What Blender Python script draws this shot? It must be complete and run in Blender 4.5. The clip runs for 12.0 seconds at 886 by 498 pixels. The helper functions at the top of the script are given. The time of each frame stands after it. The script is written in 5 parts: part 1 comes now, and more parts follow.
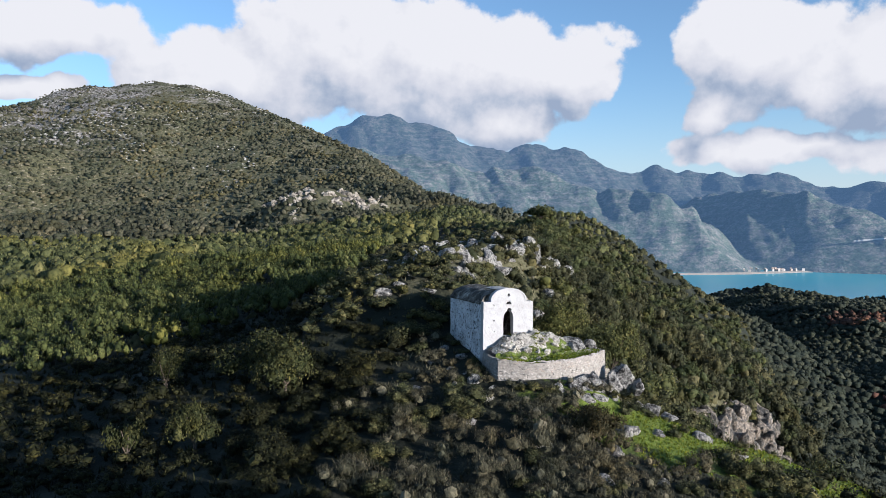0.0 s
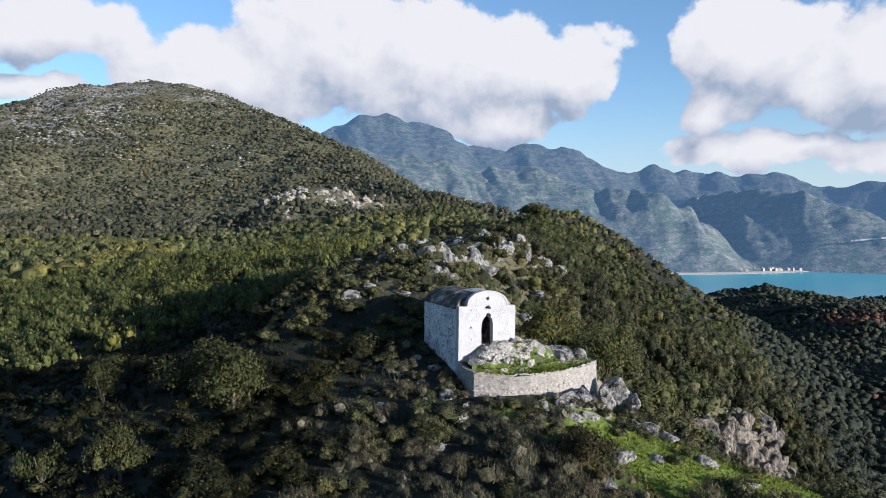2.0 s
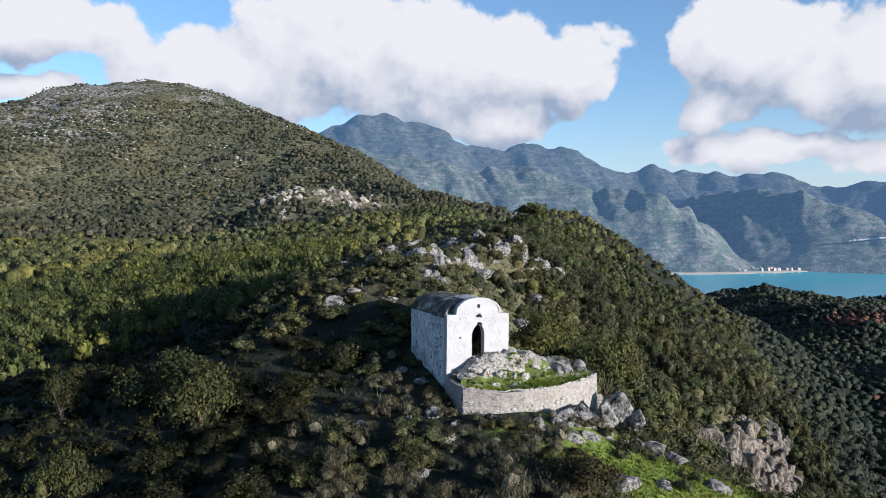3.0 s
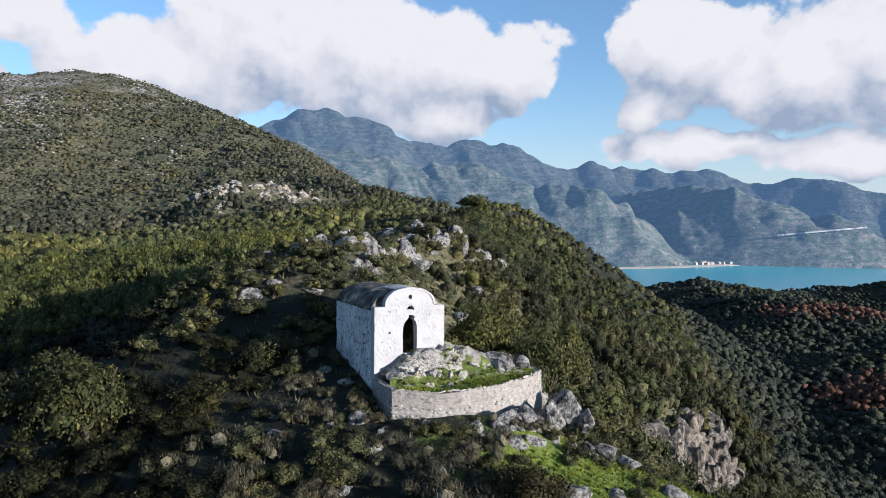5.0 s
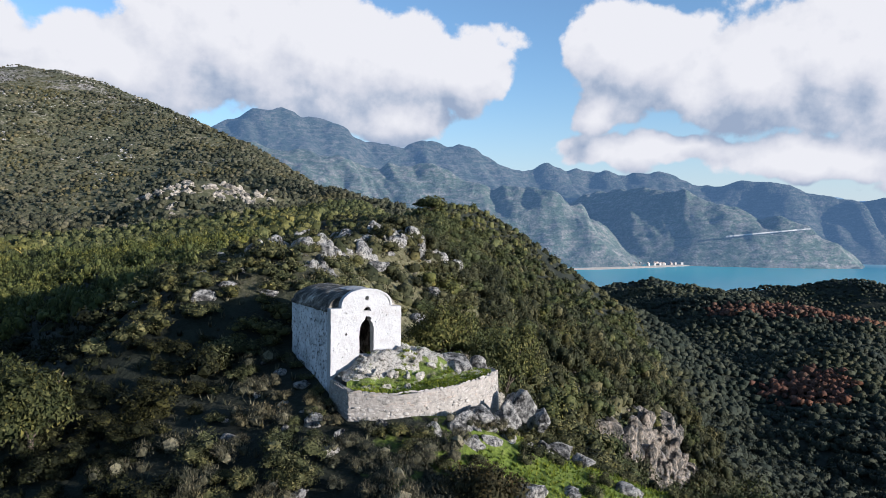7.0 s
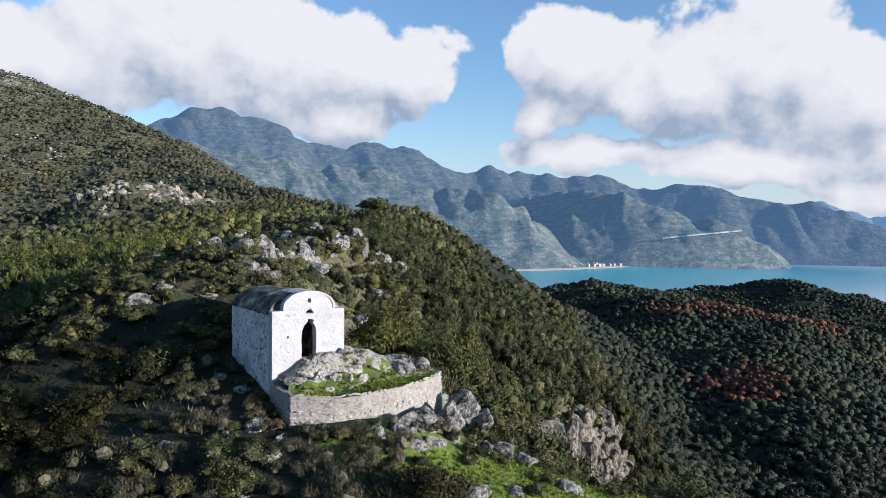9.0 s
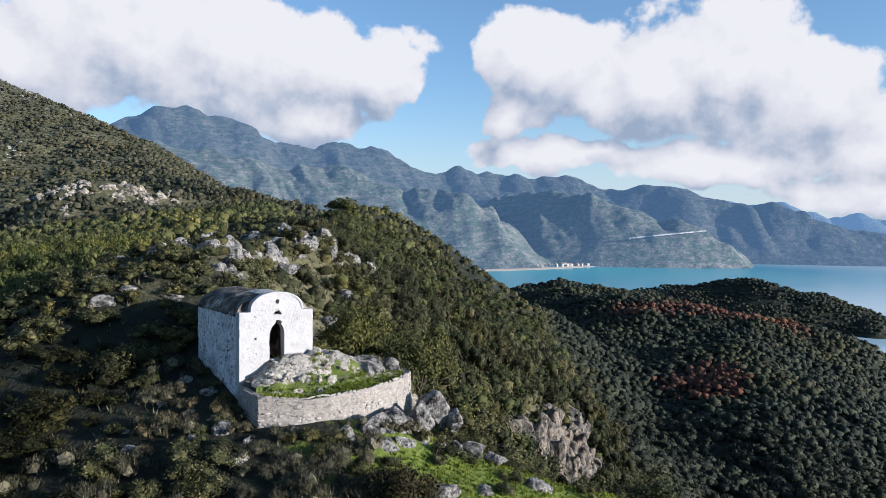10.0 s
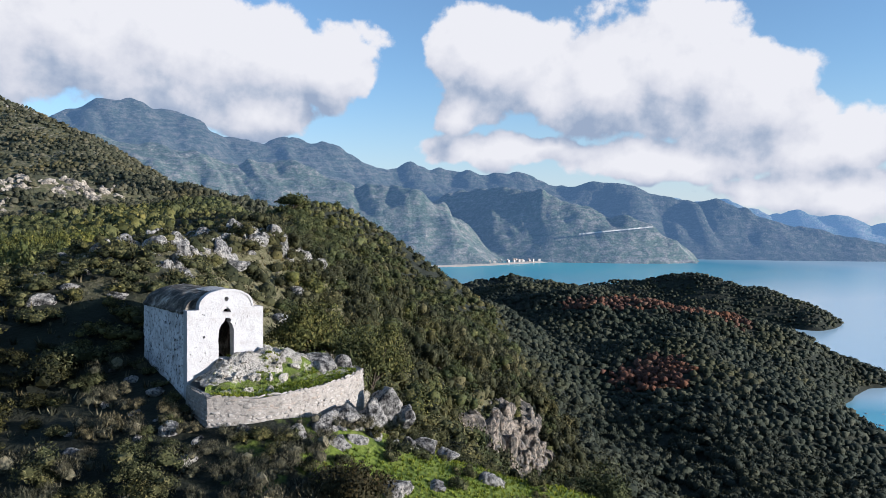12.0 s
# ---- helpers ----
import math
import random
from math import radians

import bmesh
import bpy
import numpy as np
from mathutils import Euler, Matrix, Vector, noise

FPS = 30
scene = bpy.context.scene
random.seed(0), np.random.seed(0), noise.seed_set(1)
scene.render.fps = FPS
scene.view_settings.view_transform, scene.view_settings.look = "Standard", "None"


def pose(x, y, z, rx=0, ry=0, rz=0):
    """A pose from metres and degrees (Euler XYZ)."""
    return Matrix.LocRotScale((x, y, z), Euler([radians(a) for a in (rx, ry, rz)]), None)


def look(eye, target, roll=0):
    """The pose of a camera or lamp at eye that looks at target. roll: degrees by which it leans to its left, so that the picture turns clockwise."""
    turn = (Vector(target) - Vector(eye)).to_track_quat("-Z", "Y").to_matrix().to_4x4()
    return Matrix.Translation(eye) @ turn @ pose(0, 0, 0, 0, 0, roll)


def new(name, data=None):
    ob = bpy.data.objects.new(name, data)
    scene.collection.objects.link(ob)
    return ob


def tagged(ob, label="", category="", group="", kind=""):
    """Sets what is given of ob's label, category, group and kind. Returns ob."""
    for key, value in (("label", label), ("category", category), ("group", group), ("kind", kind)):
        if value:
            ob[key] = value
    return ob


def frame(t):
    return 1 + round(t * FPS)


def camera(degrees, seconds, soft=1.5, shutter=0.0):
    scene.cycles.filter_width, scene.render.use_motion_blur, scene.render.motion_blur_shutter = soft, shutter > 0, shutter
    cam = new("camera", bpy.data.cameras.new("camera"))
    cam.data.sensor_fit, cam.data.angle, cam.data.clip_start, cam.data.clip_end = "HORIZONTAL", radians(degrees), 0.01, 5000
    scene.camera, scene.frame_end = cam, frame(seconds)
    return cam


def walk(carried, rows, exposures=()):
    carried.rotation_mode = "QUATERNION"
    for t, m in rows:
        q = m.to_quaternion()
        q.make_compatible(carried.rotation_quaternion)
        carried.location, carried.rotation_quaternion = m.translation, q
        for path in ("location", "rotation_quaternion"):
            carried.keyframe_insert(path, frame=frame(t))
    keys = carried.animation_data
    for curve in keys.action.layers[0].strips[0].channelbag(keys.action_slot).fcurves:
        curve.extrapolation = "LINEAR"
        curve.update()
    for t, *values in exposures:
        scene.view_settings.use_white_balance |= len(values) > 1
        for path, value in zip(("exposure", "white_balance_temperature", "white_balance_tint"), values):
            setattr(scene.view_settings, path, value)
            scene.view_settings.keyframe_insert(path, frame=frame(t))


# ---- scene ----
cam = camera(63.7, 12.0, 0.45)
METRES, EYE, TILT, LEAN, TURN = 15.5, 150.0, 0.0, 0.0, 0.0
ROWS = [
    (0.0, 0.0, 0.0, 0.0, 0.02, -1.42, -0.62),
    (0.5, 0.0267, 0.0913, -0.0061, -0.03, -1.42, -0.64),
    (1.0, 0.0552, 0.1852, -0.0151, -0.07, -1.42, -0.65),
    (1.5, 0.089, 0.2948, -0.0197, -0.13, -1.43, -0.64),
    (2.0, 0.1182, 0.4046, -0.0187, -0.17, -1.44, -0.63),
    (2.5, 0.1448, 0.5312, -0.0159, -0.23, -1.45, -0.62),
    (3.0, 0.1647, 0.6546, -0.0111, -0.29, -1.45, -0.62),
    (5.0, 0.2238, 0.963, -0.0618, -4.86, -1.72, -0.49),
    (5.5, 0.2237, 0.9629, -0.0621, -5.96, -1.64, -0.54),
    (6.0, 0.2237, 0.9628, -0.0621, -6.89, -1.64, -0.52),
    (6.5, 0.2236, 0.9628, -0.0622, -7.69, -1.61, -0.53),
    (7.0, 0.2236, 0.9628, -0.0623, -8.33, -1.6, -0.53),
    (9.0, 0.2236, 0.9624, -0.0634, -12.87, -1.41, -0.54),
    (9.5, 0.2235, 0.9623, -0.0635, -14.14, -1.4, -0.51),
    (10.0, 0.2234, 0.9621, -0.0637, -15.35, -1.36, -0.49),
    (10.5, 0.2233, 0.9621, -0.0639, -16.6, -1.34, -0.48),
    (11.0, 0.2233, 0.9621, -0.0635, -17.59, -1.44, -0.49),
    (11.5, 0.2232, 0.9621, -0.0629, -18.64, -1.59, -0.48),
    (12.0, 0.2232, 0.9623, -0.0628, -19.18, -1.65, -0.48),
]
walk(cam, [(t, pose(0, 0, EYE, TILT, LEAN, TURN) @ pose(METRES * x, METRES * y, METRES * z, 90 + pitch, roll, yaw)) for t, x, y, z, yaw, pitch, roll in ROWS],
     [(0.0, 0.88, 6000.0, 12.0), (12.0, 0.88, 6000.0, 12.0)])

# ---------------------------------------------------------------- light
SUN_AZ, SUN_EL = 127.0, 10.5
sun_way = Vector((math.sin(radians(SUN_AZ)) * math.cos(radians(SUN_EL)),
                  math.cos(radians(SUN_AZ)) * math.cos(radians(SUN_EL)), math.sin(radians(SUN_EL))))
sun_data = bpy.data.lights.new("sun", "SUN")
sun_data.energy, sun_data.angle, sun_data.color = 5.0, radians(0.6), (1.0, 0.935, 0.86)
sun = new("sun", sun_data)
sun.matrix_world = look(sun_way * 300, (0, 0, 0))


def math_node(tree, op, a, b=None, c=None, clamp=False):
    node = tree.nodes.new("ShaderNodeMath")
    node.operation, node.use_clamp = op, clamp
    for i, v in enumerate((a, b, c)):
        if v is None:
            continue
        if isinstance(v, (int, float)):
            node.inputs[i].default_value = v
        else:
            tree.links.new(v, node.inputs[i])
    return node.outputs[0]


def vec_node(tree, op, a, b=None):
    node = tree.nodes.new("ShaderNodeVectorMath")
    node.operation = op
    for i, v in enumerate((a, b)):
        if v is None:
            continue
        if isinstance(v, (tuple, list)):
            node.inputs[i].default_value = v
        else:
            tree.links.new(v, node.inputs[i])
    return node.outputs["Value"] if op == "LENGTH" else node.outputs[0]


def noise_node(tree, vector, scale, detail=4.0, rough=0.55, dims="3D"):
    node = tree.nodes.new("ShaderNodeTexNoise")
    node.noise_dimensions = dims
    node.inputs["Scale"].default_value, node.inputs["Detail"].default_value, node.inputs["Roughness"].default_value = scale, detail, rough
    if vector is not None:
        tree.links.new(vector, node.inputs["Vector"])
    return node


def ramp_node(tree, value, stops):
    node = tree.nodes.new("ShaderNodeValToRGB")
    while len(node.color_ramp.elements) < len(stops):
        node.color_ramp.elements.new(0.5)
    for e, (p, c) in zip(node.color_ramp.elements, stops):
        e.position, e.color = p, (*c, 1.0) if len(c) == 3 else c
    tree.links.new(value, node.inputs[0])
    return node.outputs[0]


def mix_node(tree, fac, a, b, blend="MIX"):
    node = tree.nodes.new("ShaderNodeMix")
    node.data_type, node.blend_type = "RGBA", blend
    for i, v in ((0, fac), (6, a), (7, b)):
        if isinstance(v, (int, float)):
            node.inputs[i].default_value = v
        elif isinstance(v, tuple):
            node.inputs[i].default_value = (*v, 1.0) if len(v) == 3 else v
        else:
            tree.links.new(v, node.inputs[i])
    return node.outputs[2]


# Cumulus banks: azimuth and height of the middle, half width, half height, all in degrees.
CLOUDS = [
    (-16.1, 11.6, 8.8, 4.6),
    (-8.4, 14.2, 9.2, 6.0),
    (-1.3, 13.0, 8.6, 5.8),
    (5.1, 13.1, 7.7, 4.3),
    (9.9, 12.6, 4.6, 3.6),
    (4.7, 8.8, 4.1, 3.0),
    (-21.0, 10.2, 5.1, 2.3),
    (-29.8, 13.9, 7.5, 2.7),
    (-30.5, 9.7, 3.7, 1.0),
    (21.6, 13.4, 4.3, 4.1),
    (20.5, 8.8, 2.8, 2.0),
    (24.0, 6.0, 7.0, 1.5),
    (24.3, 13.0, 6.8, 3.9),
    (31.4, 11.2, 7.4, 5.0),
    (37.2, 12.6, 7.0, 5.7),
    (42.4, 9.0, 5.0, 4.5),
    (37.3, 5.5, 9.0, 2.0),
    (47.9, 6.3, 7.0, 2.7),
    (46.9, 2.8, 7.8, 2.0),
    (26.6, 5.9, 8.0, 1.0),
]
world = bpy.data.worlds.new("sky")
scene.world = world
world.use_nodes = True
wt = world.node_tree
wt.nodes.clear()
sky = wt.nodes.new("ShaderNodeTexSky")
sky.sky_type, sky.sun_disc = "NISHITA", False
sky.sun_elevation, sky.sun_rotation = radians(SUN_EL), radians(SUN_AZ)
sky.altitude, sky.air_density, sky.dust_density, sky.ozone_density = 150, 1.0, 0.1, 2.0
geo = wt.nodes.new("ShaderNodeTexCoord").outputs["Generated"]
sep = wt.nodes.new("ShaderNodeSeparateXYZ")
wt.links.new(geo, sep.inputs[0])
azim = math_node(wt, "MULTIPLY", math_node(wt, "ARCTAN2", sep.outputs[0], sep.outputs[1]), 57.2958)
elev = math_node(wt, "MULTIPLY", math_node(wt, "ARCSINE", sep.outputs[2]), 57.2958)
place = wt.nodes.new("ShaderNodeCombineXYZ")
wt.links.new(azim, place.inputs[0]), wt.links.new(elev, place.inputs[1])
sky_place = place.outputs[0]


def cloud_body(p):
    """How deep inside the cloud banks a direction lies; over 0 is cloud."""
    warp = noise_node(wt, p, 0.16, 3.0, 0.5)
    w = vec_node(wt, "MULTIPLY", vec_node(wt, "SUBTRACT", warp.outputs["Color"], (0.5, 0.5, 0.5)), (6.0, 4.5, 0.0))
    p2 = vec_node(wt, "ADD", p, w)
    total = None
    for az, el, ra, re in CLOUDS:
        d = vec_node(wt, "MULTIPLY", vec_node(wt, "SUBTRACT", p2, (az, el, 0.0)), (1 / ra, 1 / re, 0.0))
        v = math_node(wt, "SUBTRACT", 1.0, vec_node(wt, "LENGTH", d))
        total = v if total is None else math_node(wt, "SMOOTH_MAX", total, v, 0.25)
    # the rest of the sky, out of view, carries broken cloud as well
    far_az = math_node(wt, "ABSOLUTE", math_node(wt, "SUBTRACT", azim, 12.0))
    rest = math_node(wt, "MULTIPLY", math_node(wt, "SUBTRACT", noise_node(wt, geo, 2.2, 3.0).outputs[0], 0.80), 4.0)
    away = math_node(wt, "MULTIPLY", math_node(wt, "SUBTRACT", math_node(wt, "MAXIMUM", math_node(wt, "DIVIDE", far_az, 55.0), math_node(wt, "DIVIDE", elev, 26.0)), 1.0), 6.0, clamp=True)
    total = math_node(wt, "ADD", math_node(wt, "MULTIPLY", total, math_node(wt, "SUBTRACT", 1.0, away)), math_node(wt, "MULTIPLY", rest, away))
    lumps = math_node(wt, "SUBTRACT", noise_node(wt, p, 0.36, 6.5, 0.56).outputs[0], 0.5)
    return math_node(wt, "ADD", total, math_node(wt, "MULTIPLY", lumps, 0.85))


deep = cloud_body(sky_place)
deep_up = cloud_body(vec_node(wt, "ADD", sky_place, (0.9, 2.3, 0.0)))
cover = wt.nodes.new("ShaderNodeMapRange")
cover.interpolation_type = "SMOOTHSTEP"
cover.inputs[1].default_value, cover.inputs[2].default_value = -0.02, 0.15
wt.links.new(deep, cover.inputs[0])
base_d = math_node(wt, "DIVIDE", math_node(wt, "SUBTRACT", elev, 7.5), 2.6)
base_shade = math_node(wt, "MULTIPLY", math_node(wt, "POWER", 2.718, math_node(wt, "MULTIPLY", math_node(wt, "MULTIPLY", base_d, base_d), -1.0)), 0.24)
billow = math_node(wt, "MULTIPLY", math_node(wt, "SUBTRACT", noise_node(wt, sky_place, 0.42, 5.0, 0.55).outputs[0], 0.5), 0.85)
lit = math_node(wt, "ADD", math_node(wt, "MULTIPLY", math_node(wt, "SUBTRACT", deep, deep_up), 0.95), math_node(wt, "SUBTRACT", math_node(wt, "ADD", 0.73, billow), base_shade), clamp=True)
cloud_colour = ramp_node(wt, lit, [(0.0, (0.42, 0.50, 0.63)), (0.25, (0.60, 0.65, 0.74)), (0.5, (0.82, 0.82, 0.86)), (0.8, (0.97, 0.95, 0.95)), (1.0, (1.05, 1.02, 1.0))])
sky_bg = wt.nodes.new("ShaderNodeBackground")
wt.links.new(mix_node(wt, 1.0, sky.outputs[0], (0.88, 1.04, 1.18), "MULTIPLY"), sky_bg.inputs[0])
sky_bg.inputs[1].default_value = 0.098
cloud_bg = wt.nodes.new("ShaderNodeBackground")
wt.links.new(cloud_colour, cloud_bg.inputs[0])
cloud_bg.inputs[1].default_value = 0.455
veil_bg = wt.nodes.new("ShaderNodeBackground")
veil_bg.inputs[0].default_value, veil_bg.inputs[1].default_value = (0.74, 0.81, 0.90, 1.0), 0.46
low = math_node(wt, "DIVIDE", elev, 6.5)
veil = math_node(wt, "MULTIPLY", math_node(wt, "POWER", 2.718, math_node(wt, "MULTIPLY", math_node(wt, "MULTIPLY", low, low), -1.0)), 0.75)
veil = math_node(wt, "ADD", veil, 0.06)
hazy = wt.nodes.new("ShaderNodeMixShader")
wt.links.new(veil, hazy.inputs[0])
wt.links.new(sky_bg.outputs[0], hazy.inputs[1]), wt.links.new(veil_bg.outputs[0], hazy.inputs[2])
both = wt.nodes.new("ShaderNodeMixShader")
wt.links.new(cover.outputs[0], both.inputs[0])
wt.links.new(hazy.outputs[0], both.inputs[1]), wt.links.new(cloud_bg.outputs[0], both.inputs[2])
out = wt.nodes.new("ShaderNodeOutputWorld")
wt.links.new(both.outputs[0], out.inputs[0])


# ---------------------------------------------------------------- materials
def surface(name, roughness=0.85):
    """A material with a Principled shader; returns it, its tree and the shader."""
    m = bpy.data.materials.new(name)
    m.use_nodes = True
    t = m.node_tree
    b = t.nodes["Principled BSDF"]
    b.inputs["Roughness"].default_value = roughness
    b.inputs["Specular IOR Level"].default_value = 0.25
    return m, t, b


def object_place(t):
    return t.nodes.new("ShaderNodeNewGeometry").outputs["Position"]


def bump(t, b, height, strength, distance):
    n = t.nodes.new("ShaderNodeBump")
    n.inputs["Strength"].default_value, n.inputs["Distance"].default_value = strength, distance
    t.links.new(height, n.inputs["Height"])
    t.links.new(n.outputs[0], b.inputs["Normal"])


def foliage_material(name, dark, light, warm, patch=0.05, grain=3.0):
    m, t, b = surface(name, 0.75)
    g = t.nodes.new("ShaderNodeNewGeometry")
    dark, light, warm = (tuple(f * q for f, q in zip((0.50, 0.485, 0.47), col)) for col in (dark, light, warm))
    leaf = ramp_node(t, g.outputs["Random Per Island"], [(0.0, dark), (0.7, light), (1.0, warm)])
    n = noise_node(t, g.outputs["Position"], patch, 3.0)
    shift = ramp_node(t, n.outputs[0], [(0.32, (0.74, 0.82, 0.78)), (0.5, (1.0, 1.0, 1.0)), (0.68, (1.35, 1.20, 0.85))])
    fine = noise_node(t, g.outputs["Position"], grain, 4.0, 0.6)
    speck = ramp_node(t, fine.outputs[0], [(0.34, (0.66, 0.70, 0.66)), (0.5, (1.0, 1.0, 1.0)), (0.66, (1.28, 1.24, 1.12))])
    t.links.new(mix_node(t, 1.0, mix_node(t, 1.0, leaf, shift, "MULTIPLY"), speck, "MULTIPLY"), b.inputs["Base Color"])
    b.inputs["Specular IOR Level"].default_value = 0.12
    bump(t, b, fine.outputs[0], 0.5, 0.6 / grain)
    return m


m_ground, t, b = surface("earth_scrub", 0.95)
p = object_place(t)
n_big, n_mid, n_fine = noise_node(t, p, 0.02, 5.0), noise_node(t, p, 0.25, 5.0), noise_node(t, p, 3.0, 5.0)
c = ramp_node(t, n_mid.outputs[0], [(0.3, (0.048, 0.054, 0.030)), (0.46, (0.085, 0.088, 0.050)), (0.60, (0.14, 0.13, 0.086)), (0.70, (0.34, 0.31, 0.26))])
c2 = ramp_node(t, n_big.outputs[0], [(0.35, (0.95, 0.98, 0.85)), (0.65, (1.5, 1.38, 1.2))])
c = mix_node(t, 1.0, c, c2, "MULTIPLY")
c3 = ramp_node(t, n_fine.outputs[0], [(0.3, (0.55, 0.55, 0.55)), (0.7, (1.4, 1.4, 1.4))])
c = mix_node(t, 1.0, c, c3, "MULTIPLY")
# bare pale rock shows through on the high hill; dark litter with painted shade lies low and round the chapel
sp = t.nodes.new("ShaderNodeSeparateXYZ")
t.links.new(p, sp.inputs[0])
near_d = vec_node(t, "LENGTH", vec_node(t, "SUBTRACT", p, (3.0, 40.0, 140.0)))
woods_shade = math_node(t, "MAXIMUM", math_node(t, "MULTIPLY", math_node(t, "SUBTRACT", 136.0, sp.outputs[2]), 0.06), math_node(t, "MULTIPLY", math_node(t, "SUBTRACT", 260.0, near_d), 0.02), clamp=True)
woods_shade = math_node(t, "MINIMUM", woods_shade, 1.0)
c = mix_node(t, woods_shade, c, ramp_node(t, n_mid.outputs[0], [(0.3, (0.012, 0.015, 0.009)), (0.55, (0.028, 0.032, 0.019)), (0.72, (0.07, 0.065, 0.042))]))
# dry grass and stony soil on the knoll and down its steep side
dry = vec_node(t, "LENGTH", vec_node(t, "MULTIPLY", vec_node(t, "SUBTRACT", p, (20.0, 98.0, 0.0)), (1 / 32.0, 1 / 44.0, 0.0)))
dry = math_node(t, "MULTIPLY", math_node(t, "SUBTRACT", math_node(t, "ADD", n_mid.outputs[0], 0.55), dry), 3.0, clamp=True)
c = mix_node(t, dry, c, ramp_node(t, n_fine.outputs[0], [(0.3, (0.06, 0.062, 0.024)), (0.5, (0.145, 0.132, 0.062)), (0.72, (0.30, 0.26, 0.175))]))
bare_n = noise_node(t, p, 0.016, 8.0, 0.72)
high = math_node(t, "MULTIPLY", math_node(t, "SUBTRACT", sp.outputs[2], 150.0), 0.0006, clamp=True)
scar = vec_node(t, "LENGTH", vec_node(t, "MULTIPLY", vec_node(t, "SUBTRACT", p, (-680.0, 1260.0, 330.0)), (1 / 190.0, 1 / 210.0, 0.0)))
scar = math_node(t, "MULTIPLY", math_node(t, "SUBTRACT", 1.3, scar), 0.13, clamp=True)
bare = math_node(t, "MULTIPLY", math_node(t, "SUBTRACT", math_node(t, "ADD", math_node(t, "ADD", bare_n.outputs[0], high), scar), 0.66), 9.0, clamp=True)
c = mix_node(t, bare, c, ramp_node(t, n_mid.outputs[0], [(0.40, (0.05, 0.05, 0.036)), (0.5, (0.24, 0.21, 0.18)), (0.60, (0.56, 0.51, 0.46))]))
# the grassy bank below the terrace, with an uneven edge
off = vec_node(t, "MULTIPLY", vec_node(t, "SUBTRACT", p, (20.4, 49.0, 0.0)), (1.0, 1.0, 0.0))
turned = t.nodes.new("ShaderNodeVectorRotate")
turned.rotation_type = "Z_AXIS"
turned.inputs["Angle"].default_value = radians(-4.0)
t.links.new(off, turned.inputs["Vector"])
reach = vec_node(t, "LENGTH", vec_node(t, "MULTIPLY", turned.outputs[0], (1 / 13.5, 1 / 7.4, 0.0)))
edge = math_node(t, "ADD", math_node(t, "SUBTRACT", 1.05, reach), math_node(t, "MULTIPLY", math_node(t, "SUBTRACT", noise_node(t, p, 0.6, 4.0).outputs[0], 0.5), 1.1))
lawn = ramp_node(t, n_fine.outputs[0], [(0.3, (0.06, 0.088, 0.015)), (0.55, (0.13, 0.17, 0.024)), (0.75, (0.20, 0.21, 0.06))])
c = mix_node(t, 1.0, c, (0.72, 0.72, 0.72), "MULTIPLY")
c = mix_node(t, math_node(t, "MULTIPLY", edge, 6.0, clamp=True), c, lawn)
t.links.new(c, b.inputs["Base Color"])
bump(t, b, n_fine.outputs[0], 0.8, 0.25)

m_rock, t, b = surface("limestone", 0.92)
p = object_place(t)
n1, n2, n3 = noise_node(t, p, 1.3, 6.0, 0.65), noise_node(t, p, 6.0, 6.0, 0.75), noise_node(t, p, 2.6, 6.0, 0.7)
c = ramp_node(t, n1.outputs[0], [(0.32, (0.075, 0.073, 0.072)), (0.43, (0.18, 0.172, 0.162)), (0.52, (0.42, 0.40, 0.37)), (0.64, (0.54, 0.50, 0.44))])
c2 = ramp_node(t, n2.outputs[0], [(0.36, (0.22, 0.22, 0.23)), (0.5, (0.9, 0.9, 0.9)), (0.7, (1.35, 1.33, 1.28))])
c3 = ramp_node(t, n3.outputs[0], [(0.38, (0.28, 0.28, 0.29)), (0.47, (1.0, 1.0, 1.0))])
t.links.new(mix_node(t, 1.0, mix_node(t, 1.0, c, c2, "MULTIPLY"), c3, "MULTIPLY"), b.inputs["Base Color"])
h = math_node(t, "ADD", math_node(t, "ADD", n1.outputs[0], math_node(t, "MULTIPLY", n2.outputs[0], 0.5)), n3.outputs[0])
bump(t, b, h, 1.0, 0.5)

m_pale_rock, t, b = surface("pale_broken_limestone", 0.93)
p = object_place(t)
n1, n2 = noise_node(t, p, 1.4, 6.0, 0.68), noise_node(t, p, 7.0, 6.0, 0.75)
c = ramp_node(t, n1.outputs[0], [(0.36, (0.15, 0.135, 0.10)), (0.44, (0.40, 0.365, 0.315)), (0.56, (0.60, 0.55, 0.48)), (0.66, (0.16, 0.17, 0.07))])
c2 = ramp_node(t, n2.outputs[0], [(0.38, (0.22, 0.22, 0.21)), (0.48, (0.95, 0.95, 0.95)), (0.7, (1.2, 1.2, 1.18))])
t.links.new(mix_node(t, 1.0, c, c2, "MULTIPLY"), b.inputs["Base Color"])
bump(t, b, math_node(t, "ADD", n1.outputs[0], n2.outputs[0]), 1.0, 0.25)

